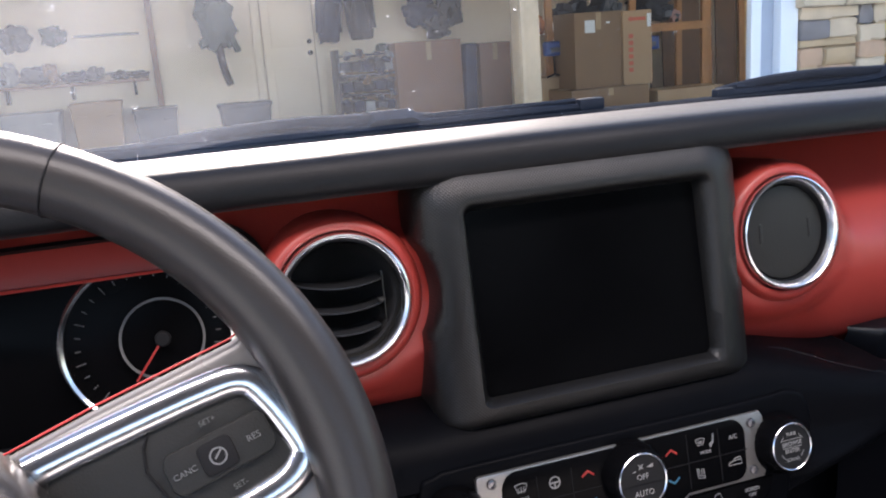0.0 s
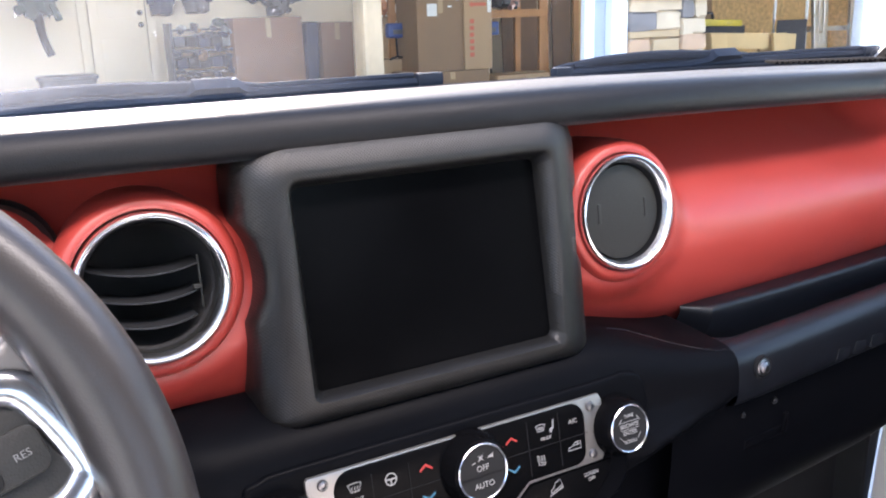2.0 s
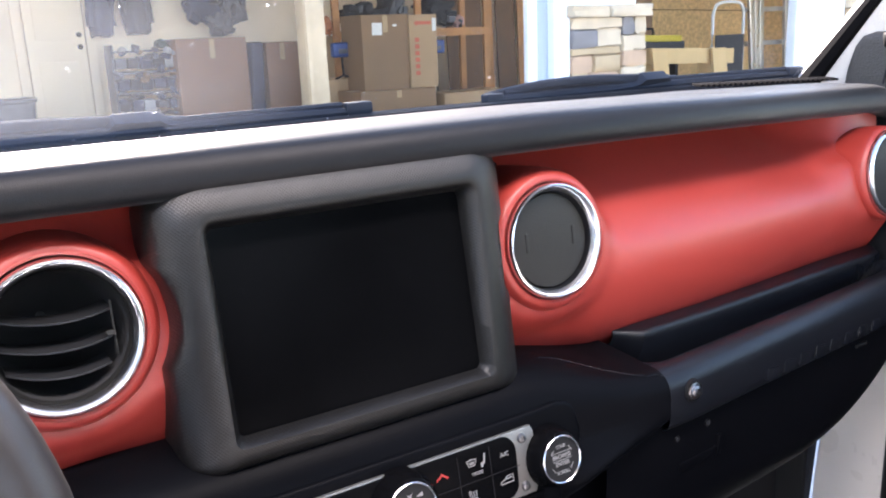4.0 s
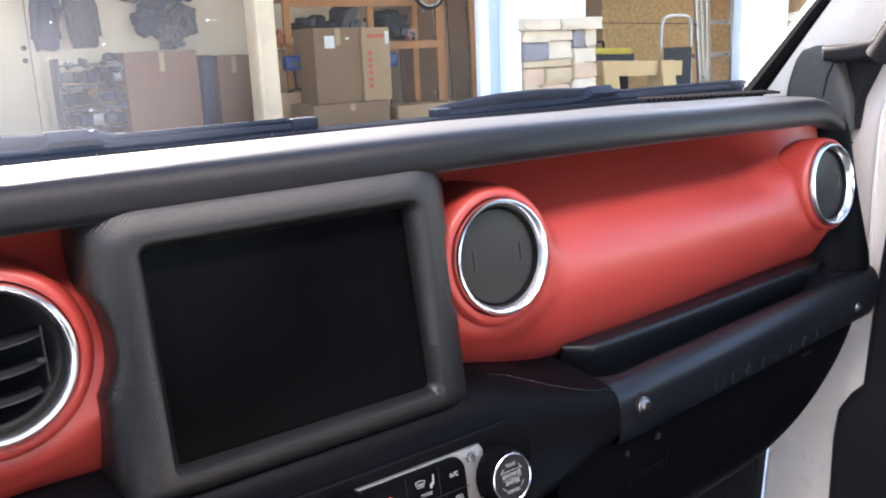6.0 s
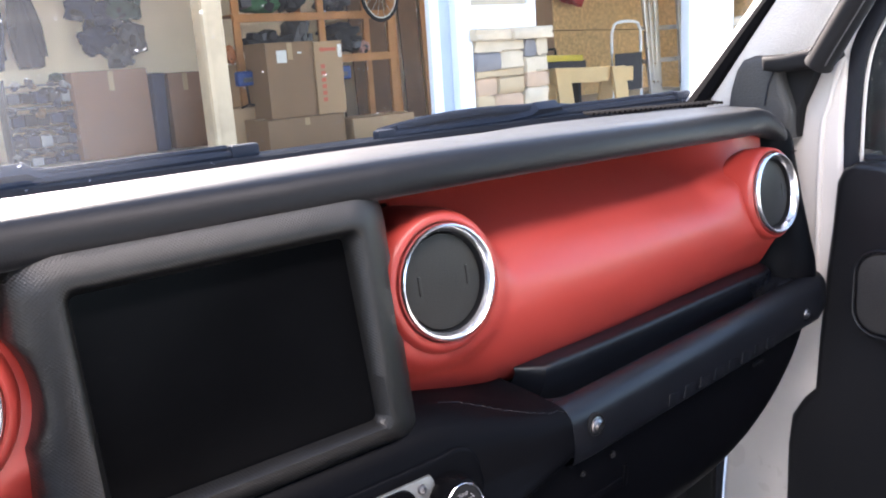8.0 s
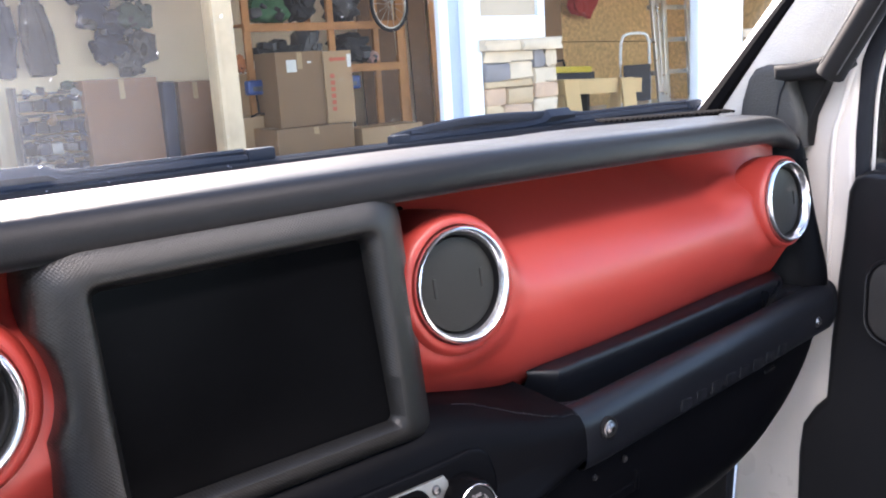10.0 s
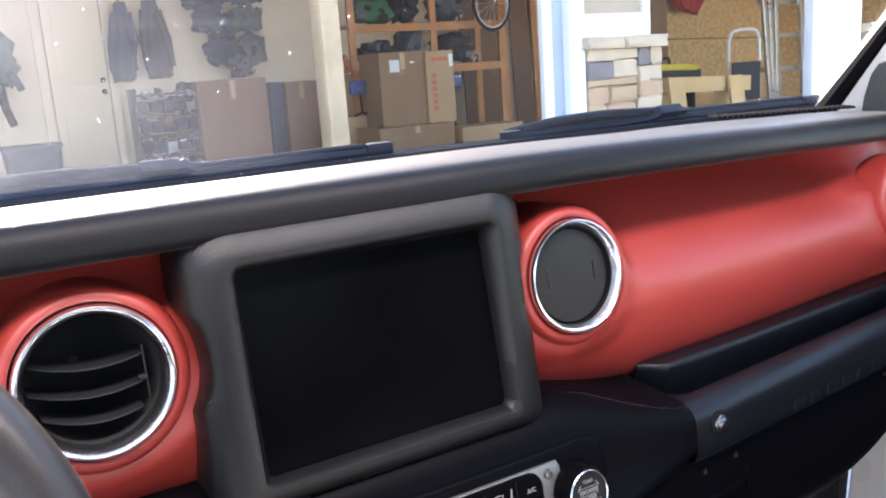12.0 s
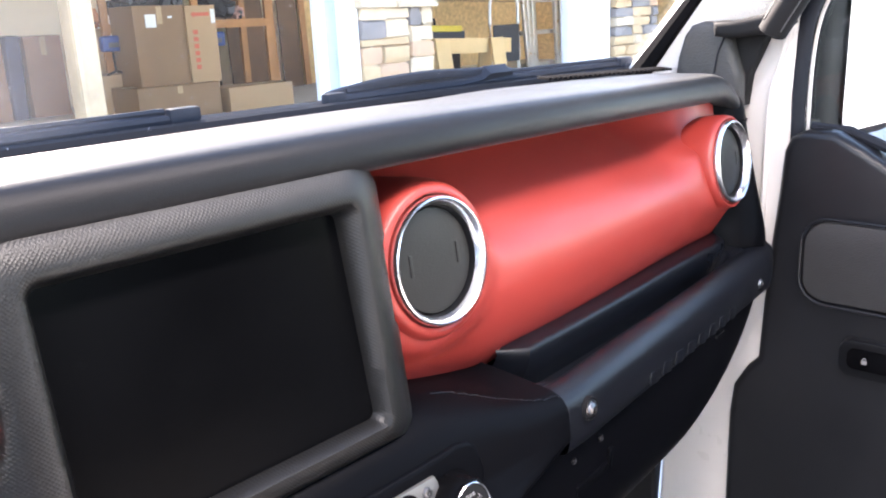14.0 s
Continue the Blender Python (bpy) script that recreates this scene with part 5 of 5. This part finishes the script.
def coat(x, w, top, bottom, mat, label, lean=0.0):
    c = thing("coat", (x, 10.5, bottom), label, "coat", "hanging coats")
    rings = []
    for i in range(13):
        t = i / 12
        z = top + (bottom - top) * t
        half = w * (0.24 + 0.26 * min(1, t * 2.2)) * (1 - 0.16 * max(0, t - 0.82) / 0.18)
        rings.append([(x + lean * t + half * math.cos(a) * (1 + 0.06 * math.sin(5 * a + 9 * t)), 10.47 + (0.06 + 0.05 * t) * math.sin(a) * (1 + 0.25 * math.sin(4 * a + 3)), z + 0.012 * math.sin(3 * a + x))
                      for a in [2 * math.pi * k / 28 for k in range(28)]])
    part("cloth", skin(bmesh.new(), rings), mat, c)
    for s in (-1, 1):
        part("sleeve", tube([(x + s * w * 0.22, 10.45, top - 0.12), (x + s * w * 0.40 + lean * 0.4, 10.42, (top + bottom) / 2), (x + s * w * 0.42 + lean, 10.42, bottom + 0.12)], [0.06, 0.058, 0.045], 10), mat, c)
    part("hook", tube([(x, 10.6, top + 0.10), (x, 10.5, top + 0.10), (x, 10.48, top + 0.02)], 0.008, 6), BLACK, c)
    return c


coat(2.05, 0.30, 2.42, 1.50, NAVY, "dark blue coat hanging on the garage wall", -0.05)
coat(2.40, 0.34, 2.44, 1.52, DARKCLOTH, "black coat hanging on the garage wall", 0.03)


def carton(x, y, z0, w, d, h, mat, label, turn=0.0, tape=True, side=None, marks=False):
    c = thing("carton", (x, y, z0), label, "cardboard box", "cardboard boxes")
    m = pose(x, y, z0 + h / 2, 0, 0, turn)
    part("box", block((w, d, h), m, 0.006, 2), mat, c)
    for s in (-1, 1):
        part("flap", block((w * 0.995, d * 0.494, 0.006), m @ pose(0, s * d * 0.2495, h / 2 + 0.003), 0.002), mat, c)
    if tape:
        part("tape", block((w * 1.002, 0.06, 0.002), m @ pose(0, 0, h / 2 + 0.0075)), TAPE, c)
        part("tape_end", block((0.06, 0.002, h * 0.22), m @ pose(-w * 0.0, -d / 2 - 0.001, h * 0.385)), TAPE, c)
    if marks:
        part("paper_label", block((0.12, 0.002, 0.13), m @ pose(-w * 0.18, -d / 2 - 0.0012, h * 0.32)), PAPER, c, "white paper label")
        part("print_bar", block((0.05, 0.002, 0.02), m @ pose(w * 0.2, -d / 2 - 0.0012, h * 0.36)), PAPER, c)
    return c


TAPE = surface("brown packing tape", (0.42, 0.28, 0.15), 0.35)
PAPER = surface("white paper", (0.75, 0.74, 0.72), 0.7)
CARDPALE = surface("pale cardboard", (0.42, 0.27, 0.155), 0.85, vary=0.10, scale=3)
REDPRINT = surface("red print on card", (0.55, 0.13, 0.08), 0.8)

carton(3.02, 9.75, 0.45, 0.84, 0.40, 0.98, CARDB, "large reddish cardboard box standing on the floor")
tall = carton(4.40, 8.10, 0.80, 0.58, 0.50, 0.80, CARD, "brown cardboard box with a white label", marks=True)
pale = carton(4.86, 8.03, 0.80, 0.36, 0.42, 0.79, CARDPALE, "pale cardboard box with red printing", tape=False)
m = pose(4.86, 7.817, 1.195)
part("red_print", block((0.20, 0.002, 0.035), m @ pose(0.0, 0, 0.31)), REDPRINT, pale)
part("red_print", plate([(-0.04, 0), (0.0, 0.035), (0.0, -0.035)], 0.002, m @ pose(-0.08, 0, 0.31, 90)), REDPRINT, pale)
for k in range(6):
    part("print_bar", block((0.055, 0.002, 0.045), m @ pose(-0.085, 0, 0.13 - 0.072 * k)), REDPRINT, pale)
part("paper_label", block((0.05, 0.002, 0.14), m @ pose(0.145, 0, 0.29)), PAPER, pale)
carton(4.45, 8.00, 0.45, 0.95, 0.60, 0.35, CARD, "low brown cardboard box under the others")
carton(5.48, 7.95, 0.45, 0.86, 0.45, 0.265, CARDPALE, "long pale cardboard box on the floor")
carton(4.00, 8.45, 0.45, 0.40, 0.40, 0.48, CARDPALE, "small pale cardboard box beside the stack", tape=False)
carton(3.93, 9.85, 0.45, 0.42, 0.40, 0.90, CARDB, "brown cardboard box behind the post")
carton(4.32, 9.35, 0.45, 0.30, 0.35, 0.95, CARDPALE, "narrow cardboard box behind the post", tape=False)


def work_light(x, y, z0, z1, turn):
    w = thing("work_light", (x, y, z0), "blue work light on a black stand", "work light", "blue work lights")
    part("head", block((0.23, 0.10, 0.16), pose(x, y, z1, 0, 0, turn), 0.03, 3), BLUEPL, w)
    part("lens", block((0.11, 0.01, 0.05), pose(x, y - 0.052, z1 - 0.015, 0, 0, turn), 0.004), GREYPL, w)
    part("stem", tube([(x, y, z1 - 0.08), (x + 0.01, y, z0 + 0.03)], 0.012, 8), BLACK, w)
    for s in (-1, 1):
        part("foot", tube([(x + 0.01, y, z0 + 0.04), (x + 0.01 + s * 0.12, y - 0.05, z0 + 0.012)], 0.011, 8), BLACK, w)
    return w


work_light(4.05, 8.25, 0.93, 1.25, 0)
work_light(5.35, 8.35, 0.45, 1.23, 10)

# timber shelving with clutter
shelf = thing("timber_shelving", (5.3, 9.3, 0.45), "raw timber shelving along the back wall", "shelving")
for x in (4.36, 5.50, 6.55):
    for y in (8.98, 9.55):
        part("upright", block((0.09, 0.045, 2.6), pose(x, y, 1.75), 0.003), PINE, shelf)
for z in (1.435, 1.965, 2.50):
    part("front_rail", block((2.28, 0.04, 0.09), pose(5.45, 8.94, z - 0.045), 0.003), PINE, shelf)
    part("shelf_board", block((2.28, 0.60, 0.02), pose(5.45, 9.27, z), 0.003), PINE, shelf)


def lump(name, x, y, z0, w, d, h, mat, label, cat, seed, group=""):
    """Bulky dark gear, uneven in outline: a soft core with pockets, straps and hard bits that stick out of it."""
    r = random.Random(seed)
    t = thing(name, (x, y, z0), label, cat, group)
    b = bmesh.new()
    bmesh.ops.create_icosphere(b, subdivisions=3, radius=1.0)
    for v in b.verts:
        p = v.co.normalized()
        k = 0.86 + 0.40 * noise.noise(p * 1.9 + Vector((seed, 0, 0))) + 0.24 * noise.noise(p * 5.0 + Vector((0, seed, 0)))
        sq = (abs(p.x) ** 4 + abs(p.y) ** 4 + abs(p.z) ** 4) ** -0.25
        v.co = Vector((p.x * w / 2, p.y * d / 2, p.z * h / 2)) * k * sq
    lo = min(v.co.z for v in b.verts)
    b.transform(Matrix.Translation((x, y, z0 - lo)))
    part("body", b, mat, t, angle=60)
    for k in range(5):
        px, pz = r.uniform(-0.40, 0.40) * w, r.uniform(0.12, 0.92) * h
        size = (w * r.uniform(0.14, 0.34), d * r.uniform(0.3, 0.6), h * r.uniform(0.12, 0.40))
        part("pocket", block(size, pose(x + px, y - d * 0.25, max(z0 + size[2] / 2, z0 + pz), r.uniform(-15, 15), r.uniform(-35, 35), r.uniform(-20, 20)), min(size) * 0.25), r.choice((mat, mat, DARKCLOTH, GREYPL)), t)
    hi = z0 + h * 0.72
    part("handle", tube(smooth_path([(x - w * 0.16, y, hi), (x - w * 0.10, y - 0.02, hi + h * 0.26), (x + w * 0.06, y - 0.02, hi + h * 0.30), (x + w * 0.16, y, hi)], 4), 0.011, 6), mat, t)
    return t


GREENCL = surface("green cloth", (0.04, 0.13, 0.07), 0.85, vary=0.3)
TEAL = surface("dark green bag", (0.025, 0.06, 0.05), 0.8, vary=0.3)
lump("tool_bag", 4.83, 9.2, 1.445, 0.62, 0.40, 0.33, DARKCLOTH, "black tool bag on the timber shelf", "bag", 1)
lump("tool_bag", 5.25, 9.2, 1.445, 0.30, 0.36, 0.42, GREYPL, "dark grey case on the timber shelf", "case", 2)
lump("tool_bag", 5.88, 9.2, 1.445, 0.55, 0.40, 0.38, DARKCLOTH, "black bag on the timber shelf", "bag", 3)
lump("storage_bag", 4.75, 9.2, 1.975, 0.50, 0.40, 0.34, GREENCL, "green bag on the upper timber shelf", "bag", 4)
lump("storage_bag", 5.18, 9.2, 1.975, 0.40, 0.40, 0.36, DARKCLOTH, "black case on the upper timber shelf", "bag", 5)
lump("storage_bag", 5.80, 9.2, 1.975, 0.50, 0.40, 0.34, GREYPL, "grey bag on the upper timber shelf", "bag", 6)
lump("paint_can", 4.24, 9.0, 1.40, 0.12, 0.12, 0.22, surface("orange plastic", (0.5, 0.16, 0.05), 0.5), "orange bottle beside the timber upright", "bottle", 7)
lump("bucket", 6.15, 9.05, 1.445, 0.16, 0.16, 0.15, surface("pink cloth", (0.45, 0.25, 0.22), 0.7), "pale pink tub on the shelf", "tub", 8)

# bicycle wheel hanging from the ceiling
bike = thing("bicycle_wheel", (6.35, 9.0, 2.0), "black bicycle wheel hanging from the ceiling", "bicycle wheel")
BM = pose(6.30, 8.80, 2.17, 90, 0, 12)
part("tyre", tube([BM @ Vector((0.33 * math.cos(a), 0.33 * math.sin(a), 0)) for a in [2 * math.pi * i / 48 for i in range(48)]], 0.024, 8, closed=True, up=tuple(BM.to_3x3() @ Vector((0, 0, 1)))), RUBBER, bike)
part("rim", tube([BM @ Vector((0.30 * math.cos(a), 0.30 * math.sin(a), 0)) for a in [2 * math.pi * i / 48 for i in range(48)]], 0.010, 6, closed=True, up=tuple(BM.to_3x3() @ Vector((0, 0, 1)))), ALU, bike)
for i in range(14):
    a = 2 * math.pi * i / 14
    part("spoke", tube([BM @ Vector((0.02 * math.cos(a), 0.02 * math.sin(a), 0)), BM @ Vector((0.30 * math.cos(a), 0.30 * math.sin(a), 0))], 0.0025, 4), ALU, bike)
part("fork", tube([BM @ Vector((0, 0, 0.05)), BM @ Vector((0.05, 0.60, 0.05)), BM @ Vector((0.02, 1.45, 0.02))], 0.016, 8), ALU, bike)

# boards leaning on the back wall
for x, w, mat, lab, tilt in ((6.88, 0.62, DARKPLY, "dark plywood sheet leaning on the back wall", 3), (7.34, 0.09, PINE, "timber stud leaning on the back wall", 2), (7.62, 0.34, DARKPLY, "brown plywood sheet leaning on the wall", 3), (7.90, 0.10, PINE, "timber stud leaning on the wall", 2)):
    b = block((w, 0.03, 2.6), pose(x, 10.0, 1.755, -tilt), 0.003)
    solo("leaning_board", b, mat, lab, "board", group="leaning boards")

# rack of small bins and the things over it
BINGREY = surface("pale grey plastic", (0.34, 0.34, 0.35), 0.5, vary=0.2)
rack = thing("bin_rack", (2.3, 9.9, 0.45), "grey rack of small storage bins", "bin rack")
for x in (1.93, 2.66):
    part("side", block((0.03, 0.35, 0.95), pose(x, 9.9, 0.925), 0.003), GREYPL, rack)
for k in range(4):
    part("shelf", block((0.73, 0.35, 0.02), pose(2.295, 9.9, 0.60 + 0.24 * k), 0.002), GREYPL, rack)
BINS = [NAVY, DARKCLOTH, GREYPL, NAVY, BINGREY]
rnd = random.Random(3)
for k in range(4):
    for i in range(5):
        part("bin", block((0.12, 0.26, rnd.uniform(0.08, 0.15)), pose(2.015 + 0.14 * i, 9.85, 0.60 + 0.24 * k - 0.13, 0, 0, rnd.uniform(-6, 6)), 0.012), rnd.choice(BINS), rack)
for k in range(44):
    w = rnd.uniform(0.05, 0.14)
    b = bmesh.new()
    bmesh.ops.create_icosphere(b, subdivisions=2, radius=0.5)
    for v in b.verts:
        v.co *= 1 + 0.5 * noise.noise(v.co * 3 + Vector((k, 0, 0)))
    b.transform(pose(rnd.uniform(1.95, 2.66), 9.68, 0.53 + 0.24 * (k % 4) + rnd.uniform(0, 0.11), 0, rnd.uniform(-40, 40), rnd.uniform(0, 90)) @ Matrix.Diagonal((w, 0.10, w * rnd.uniform(0.3, 0.9), 1)))
    part("loose_part", b, rnd.choice((NAVY, DARKCLOTH, GREYPL, GREYPL, CARD, BINGREY)), rack)
lump("cap", 2.52, 9.85, 1.335, 0.16, 0.2, 0.10, TEAL, "dark green cap on the bin rack", "cap", 12)
for x, z, w, h, mat, lab, sd in ((3.18, 1.62, 0.42, 0.34, NAVY, "dark blue case hanging on the wall", 21), (3.42, 1.45, 0.34, 0.28, GREYPL, "dark grey power tool on the box", 22), (3.05, 2.02, 0.40, 0.36, NAVY, "dark blue hose bundle hanging on the wall", 23), (3.55, 2.00, 0.40, 0.34, TEAL, "dark green bag hanging on the wall", 24)):
    lump("hanging_gear", x, 10.36, z, w, 0.26, h, mat, lab, "tool", sd, "gear on the back wall")
    solo("wall_hook", tube([(x, 10.66, z + h * 0.9), (x, 10.36, z + h * 0.9), (x, 10.34, z + h * 0.75)], 0.01, 6), BLACK, "black steel wall hook", "hook", group="wall hooks")
solo("folded_tarp", block((0.16, 0.30, 0.92), pose(3.56, 9.70, 0.91, 0, 2), 0.03, 3), NAVY, "folded blue tarp beside the cardboard box", "tarp")

# leaf blower and bin by the door
lump("leaf_blower", 0.62, 10.3, 1.46, 0.46, 0.30, 0.62, TEAL, "green and black leaf blower hung on the wall", "leaf blower", 31)
solo("blower_tube", tube(smooth_path([(0.62, 10.3, 1.55), (0.64, 10.28, 1.30), (0.70, 10.26, 1.08)], 5), [0.05] * 5 + [0.045] * 5 + [0.04], 10), BLACK, "black leaf blower tube", "tube")
solo("wall_hook", tube([(0.62, 10.66, 2.0), (0.62, 10.34, 2.0), (0.62, 10.32, 1.92)], 0.01, 6), BLACK, "black steel wall hook", "hook", group="wall hooks")
tub = thing("storage_tub", (0.72, 9.4, 0.45), "dark grey storage tub on a cabinet", "tub")
rings = [[(0.74 + x * s, 9.4 + y * s, z) for x, y in rounded(0.56, 0.36, 0.06, 4)] for s, z in ((0.92, 0.60), (1.0, 0.86), (1.06, 0.865), (1.06, 0.90), (0.98, 0.905))]
part("tub", skin(bmesh.new(), rings), GREYPL, tub)
solo("low_cabinet", block((0.9, 0.5, 0.15), pose(0.74, 9.4, 0.525), 0.01), CREAM, "cream low cabinet under the tub", "cabinet")

# second bay: sawhorse, hand truck, ladder, tool box, red bag
horse = thing("sawhorse", (8.8, 7.5, 0.45), "pale yellow timber sawhorse", "sawhorse")
part("beam", block((1.60, 0.09, 0.20), pose(8.85, 7.50, 0.955, 0, 2.4, 0), 0.005), YELLOWPINE, horse)
for x, top in ((8.14, 1.075), (9.265, 1.045)):
    for s in (-1, 1):
        part("leg", block((0.27, 0.045, top - 0.45), pose(x, 7.50 + s * 0.13, 0.45 + (top - 0.45) / 2, s * 9, 0, 0), 0.005), YELLOWPINE, horse)
truck = thing("hand_truck", (9.5, 7.9, 0.45), "white steel hand truck", "hand truck")
loop = smooth_path([(9.84, 8.0, 0.50), (9.84, 8.0, 1.35), (9.87, 8.0, 1.55), (9.98, 8.0, 1.64), (10.35, 8.0, 1.65), (10.48, 8.0, 1.57), (10.51, 8.0, 1.35), (10.51, 8.0, 0.50)], 5)
part("frame", tube(loop, 0.022, 8), WHITETRIM, truck)
part("toe_plate", block((0.7, 0.3, 0.01), pose(10.17, 7.86, 0.47)), GREYPL, truck)
part("back_plate", block((0.62, 0.02, 0.55), pose(10.17, 7.96, 0.92), 0.01), DARKCLOTH, truck)
ladder = thing("ladder", (10.7, 8.1, 0.45), "aluminium folding ladder against the board wall", "ladder")
for x, t in ((10.88, -2), (11.00, -1), (11.13, 1), (11.74, 1), (11.87, -1)):
    part("rail", block((0.10, 0.05, 2.7), pose(x, 8.20, 1.80, -4, t), 0.006), ALU, ladder)
for k in range(5):
    part("rung", block((0.98, 0.06, 0.07), pose(11.38, 8.23 + 0.03 * k, 0.53 + 0.505 * k), 0.008), ALU, ladder)
saw = thing("tool_case", (8.5, 8.1, 0.45), "black and yellow tool case on a stand", "tool case")
YELLOW = surface("yellow plastic", (0.55, 0.42, 0.03), 0.5)
part("case", block((1.10, 0.35, 0.22), pose(8.98, 8.4, 1.03), 0.02), DARKCLOTH, saw)
part("lid", block((1.02, 0.36, 0.09), pose(8.95, 8.4, 1.19, 0, 2), 0.015), YELLOW, saw)
part("grip", tube([(8.85, 8.4, 1.23), (8.87, 8.4, 1.32), (9.05, 8.4, 1.32), (9.07, 8.4, 1.23)], 0.02, 6), BLACK, saw)
for x in (8.55, 9.40):
    part("leg", block((0.06, 0.3, 0.48), pose(x, 8.4, 0.69), 0.005), BLACK, saw)
redb = lump("red_bag", 11.05, 9.85, 1.98, 0.62, 0.24, 0.62, REDPL, "red padded bag hanging on the board wall", "bag", 41)
solo("wall_hook", tube([(11.05, 10.16, 2.62), (11.05, 9.9, 2.62), (11.05, 9.85, 2.52)], 0.012, 6), BLACK, "black steel wall hook", "hook", group="wall hooks")
solo("board_wall", block((5.6, 0.06, 2.76), pose(10.8, 10.18, 1.83)), OSB, "strand board lining of the back wall", "wall lining", "structure")
for z in (1.62, 2.42):
    solo("board_joint", block((5.6, 0.012, 0.012), pose(10.8, 10.146, z, 0, 1.5)), BLACK, "dark joint between the boards", "joint", "structure")
solo("brown_sheet", block((1.15, 0.03, 2.6), pose(9.85, 9.75, 1.755, -2), 0.004), CARD, "brown hardboard sheet leaning on the boards", "board", group="leaning boards")

# left end of the back wall: post, shelf, white panel and small frame
stud = solo("timber_post", block((0.07, 0.09, 2.6), pose(-0.13, 10.55, 1.75), 0.004), CARDB, "red-brown timber post on the back wall", "post")
wshelf = thing("wall_shelf", (-1.1, 10.45, 1.2), "dark wall shelf with clutter on the back wall", "shelf")
part("board", block((1.75, 0.28, 0.035), pose(-1.10, 10.52, 1.225), 0.004), CARDB, wshelf)
for x in (-1.8, -1.1, -0.4):
    part("bracket", block((0.03, 0.22, 0.16), pose(x, 10.55, 1.13), 0.004), BLACK, wshelf)
wpanel = thing("white_board", (-0.64, 10.6, 1.55), "white framed board hung on the back wall", "board")
part("sheet", block((0.70, 0.02, 0.46), pose(-0.64, 10.645, 1.54), 0.003), PAPER, wpanel)
for z in (1.315, 1.765):
    part("frame_rail", block((0.74, 0.03, 0.03), pose(-0.64, 10.63, z), 0.003), GREYPL, wpanel)
note = thing("small_frame", (0.09, 10.6, 1.6), "small pale picture frame on the back wall", "frame")
part("frame", block((0.27, 0.02, 0.33), pose(0.09, 10.645, 1.605), 0.004), WHITETRIM, note)
part("sheet", block((0.21, 0.006, 0.27), pose(0.09, 10.632, 1.605)), CREAM, note)
lump("shelf_gear", -1.45, 10.48, 1.243, 0.40, 0.22, 0.20, GREYPL, "grey case on the wall shelf", "case", 51)
lump("shelf_gear", -0.55, 10.48, 1.243, 0.18, 0.18, 0.10, DARKCLOTH, "dark pouch on the wall shelf", "pouch", 52)
lump("shelf_gear", -1.05, 10.48, 1.243, 0.30, 0.20, 0.12, NAVY, "blue bundle on the wall shelf", "bundle", 53)
# gear crowded on the wall over the bins
for x, z, w, h, mat, lab, sd in ((2.95, 2.30, 0.34, 0.40, NAVY, "blue jacket hanging on the wall", 61), (3.30, 2.32, 0.50, 0.42, NAVY, "dark blue tarp roll hanging on the wall", 62), (3.62, 2.35, 0.40, 0.36, DARKCLOTH, "black sack hanging on the wall", 63), (3.30, 1.90, 0.46, 0.34, NAVY, "blue duffel hanging on the wall", 64), (3.62, 1.55, 0.34, 0.44, GREYPL, "grey hose coil hanging on the wall", 65)):
    lump("hanging_gear", x, 10.42, z, w, 0.24, h, mat, lab, "bag", sd, "gear on the back wall")
    solo("wall_hook", tube([(x, 10.66, z + h * 0.9), (x, 10.40, z + h * 0.9), (x, 10.39, z + h * 0.75)], 0.01, 6), BLACK, "black steel wall hook", "hook", group="wall hooks")
# stored goods along the left end of the back wall
for x, z, w, h, mat, lab, sd in ((-1.75, 1.243, 0.22, 0.26, BINGREY, "pale grey tub on the wall shelf", 71), (-0.82, 1.243, 0.20, 0.16, GREYPL, "dark grey tool on the wall shelf", 72), (-0.34, 1.243, 0.22, 0.08, DARKCLOTH, "long dark tool on the wall shelf", 73),
                                 (-1.30, 1.243, 0.18, 0.22, CARD, "small brown carton on the wall shelf", 74), (-1.62, 1.62, 0.34, 0.30, GREYPL, "grey coiled hose on the back wall", 75), (-1.20, 1.66, 0.26, 0.22, TEAL, "dark green garden gear on the back wall", 76)):
    lump("stored_gear", x, 10.47, z, w, 0.24, h, mat, lab, "gear", sd, "gear at the left end")
# made-up boxes; the pale ones imitate a light reflection low on the windshield
for x, w, h, mat, lab in ((-1.55, 0.62, 0.46, BINGREY, "pale grey tub standing in for a pale reflection on the glass"), (-0.85, 0.55, 0.52, CARDPALE, "pale carton under the shelf, standing in for a reflection on the glass"), (-0.22, 0.48, 0.40, GREYPL, "dark grey storage tub on the floor"), (-2.25, 0.60, 0.60, CARDB, "brown carton on the floor by the side wall")):
    t = thing("filler_box", (x, 10.1, 0.45), lab, "storage box", "boxes under the shelf")
    rings = [[(x + a * k, 10.15 + b * k, z) for a, b in rounded(w, 0.42, 0.03, 3)] for k, z in ((0.90, 0.452), (1.0, 0.45 + h), (1.05, 0.452 + h), (1.05, 0.49 + h), (0.98, 0.50 + h))]
    part("box", skin(bmesh.new(), rings), mat, t)
    for k in (-1, 1):
        part("handle", block((0.10, 0.02, 0.03), pose(x + k * w * 0.28, 9.925, 0.45 + h * 0.8), 0.006), mat, t)
board = solo("pinned_board", block((0.62, 0.03, 0.24), pose(-0.95, 10.64, 2.06), 0.004), CARDPALE, "tan board fixed high on the back wall", "board")
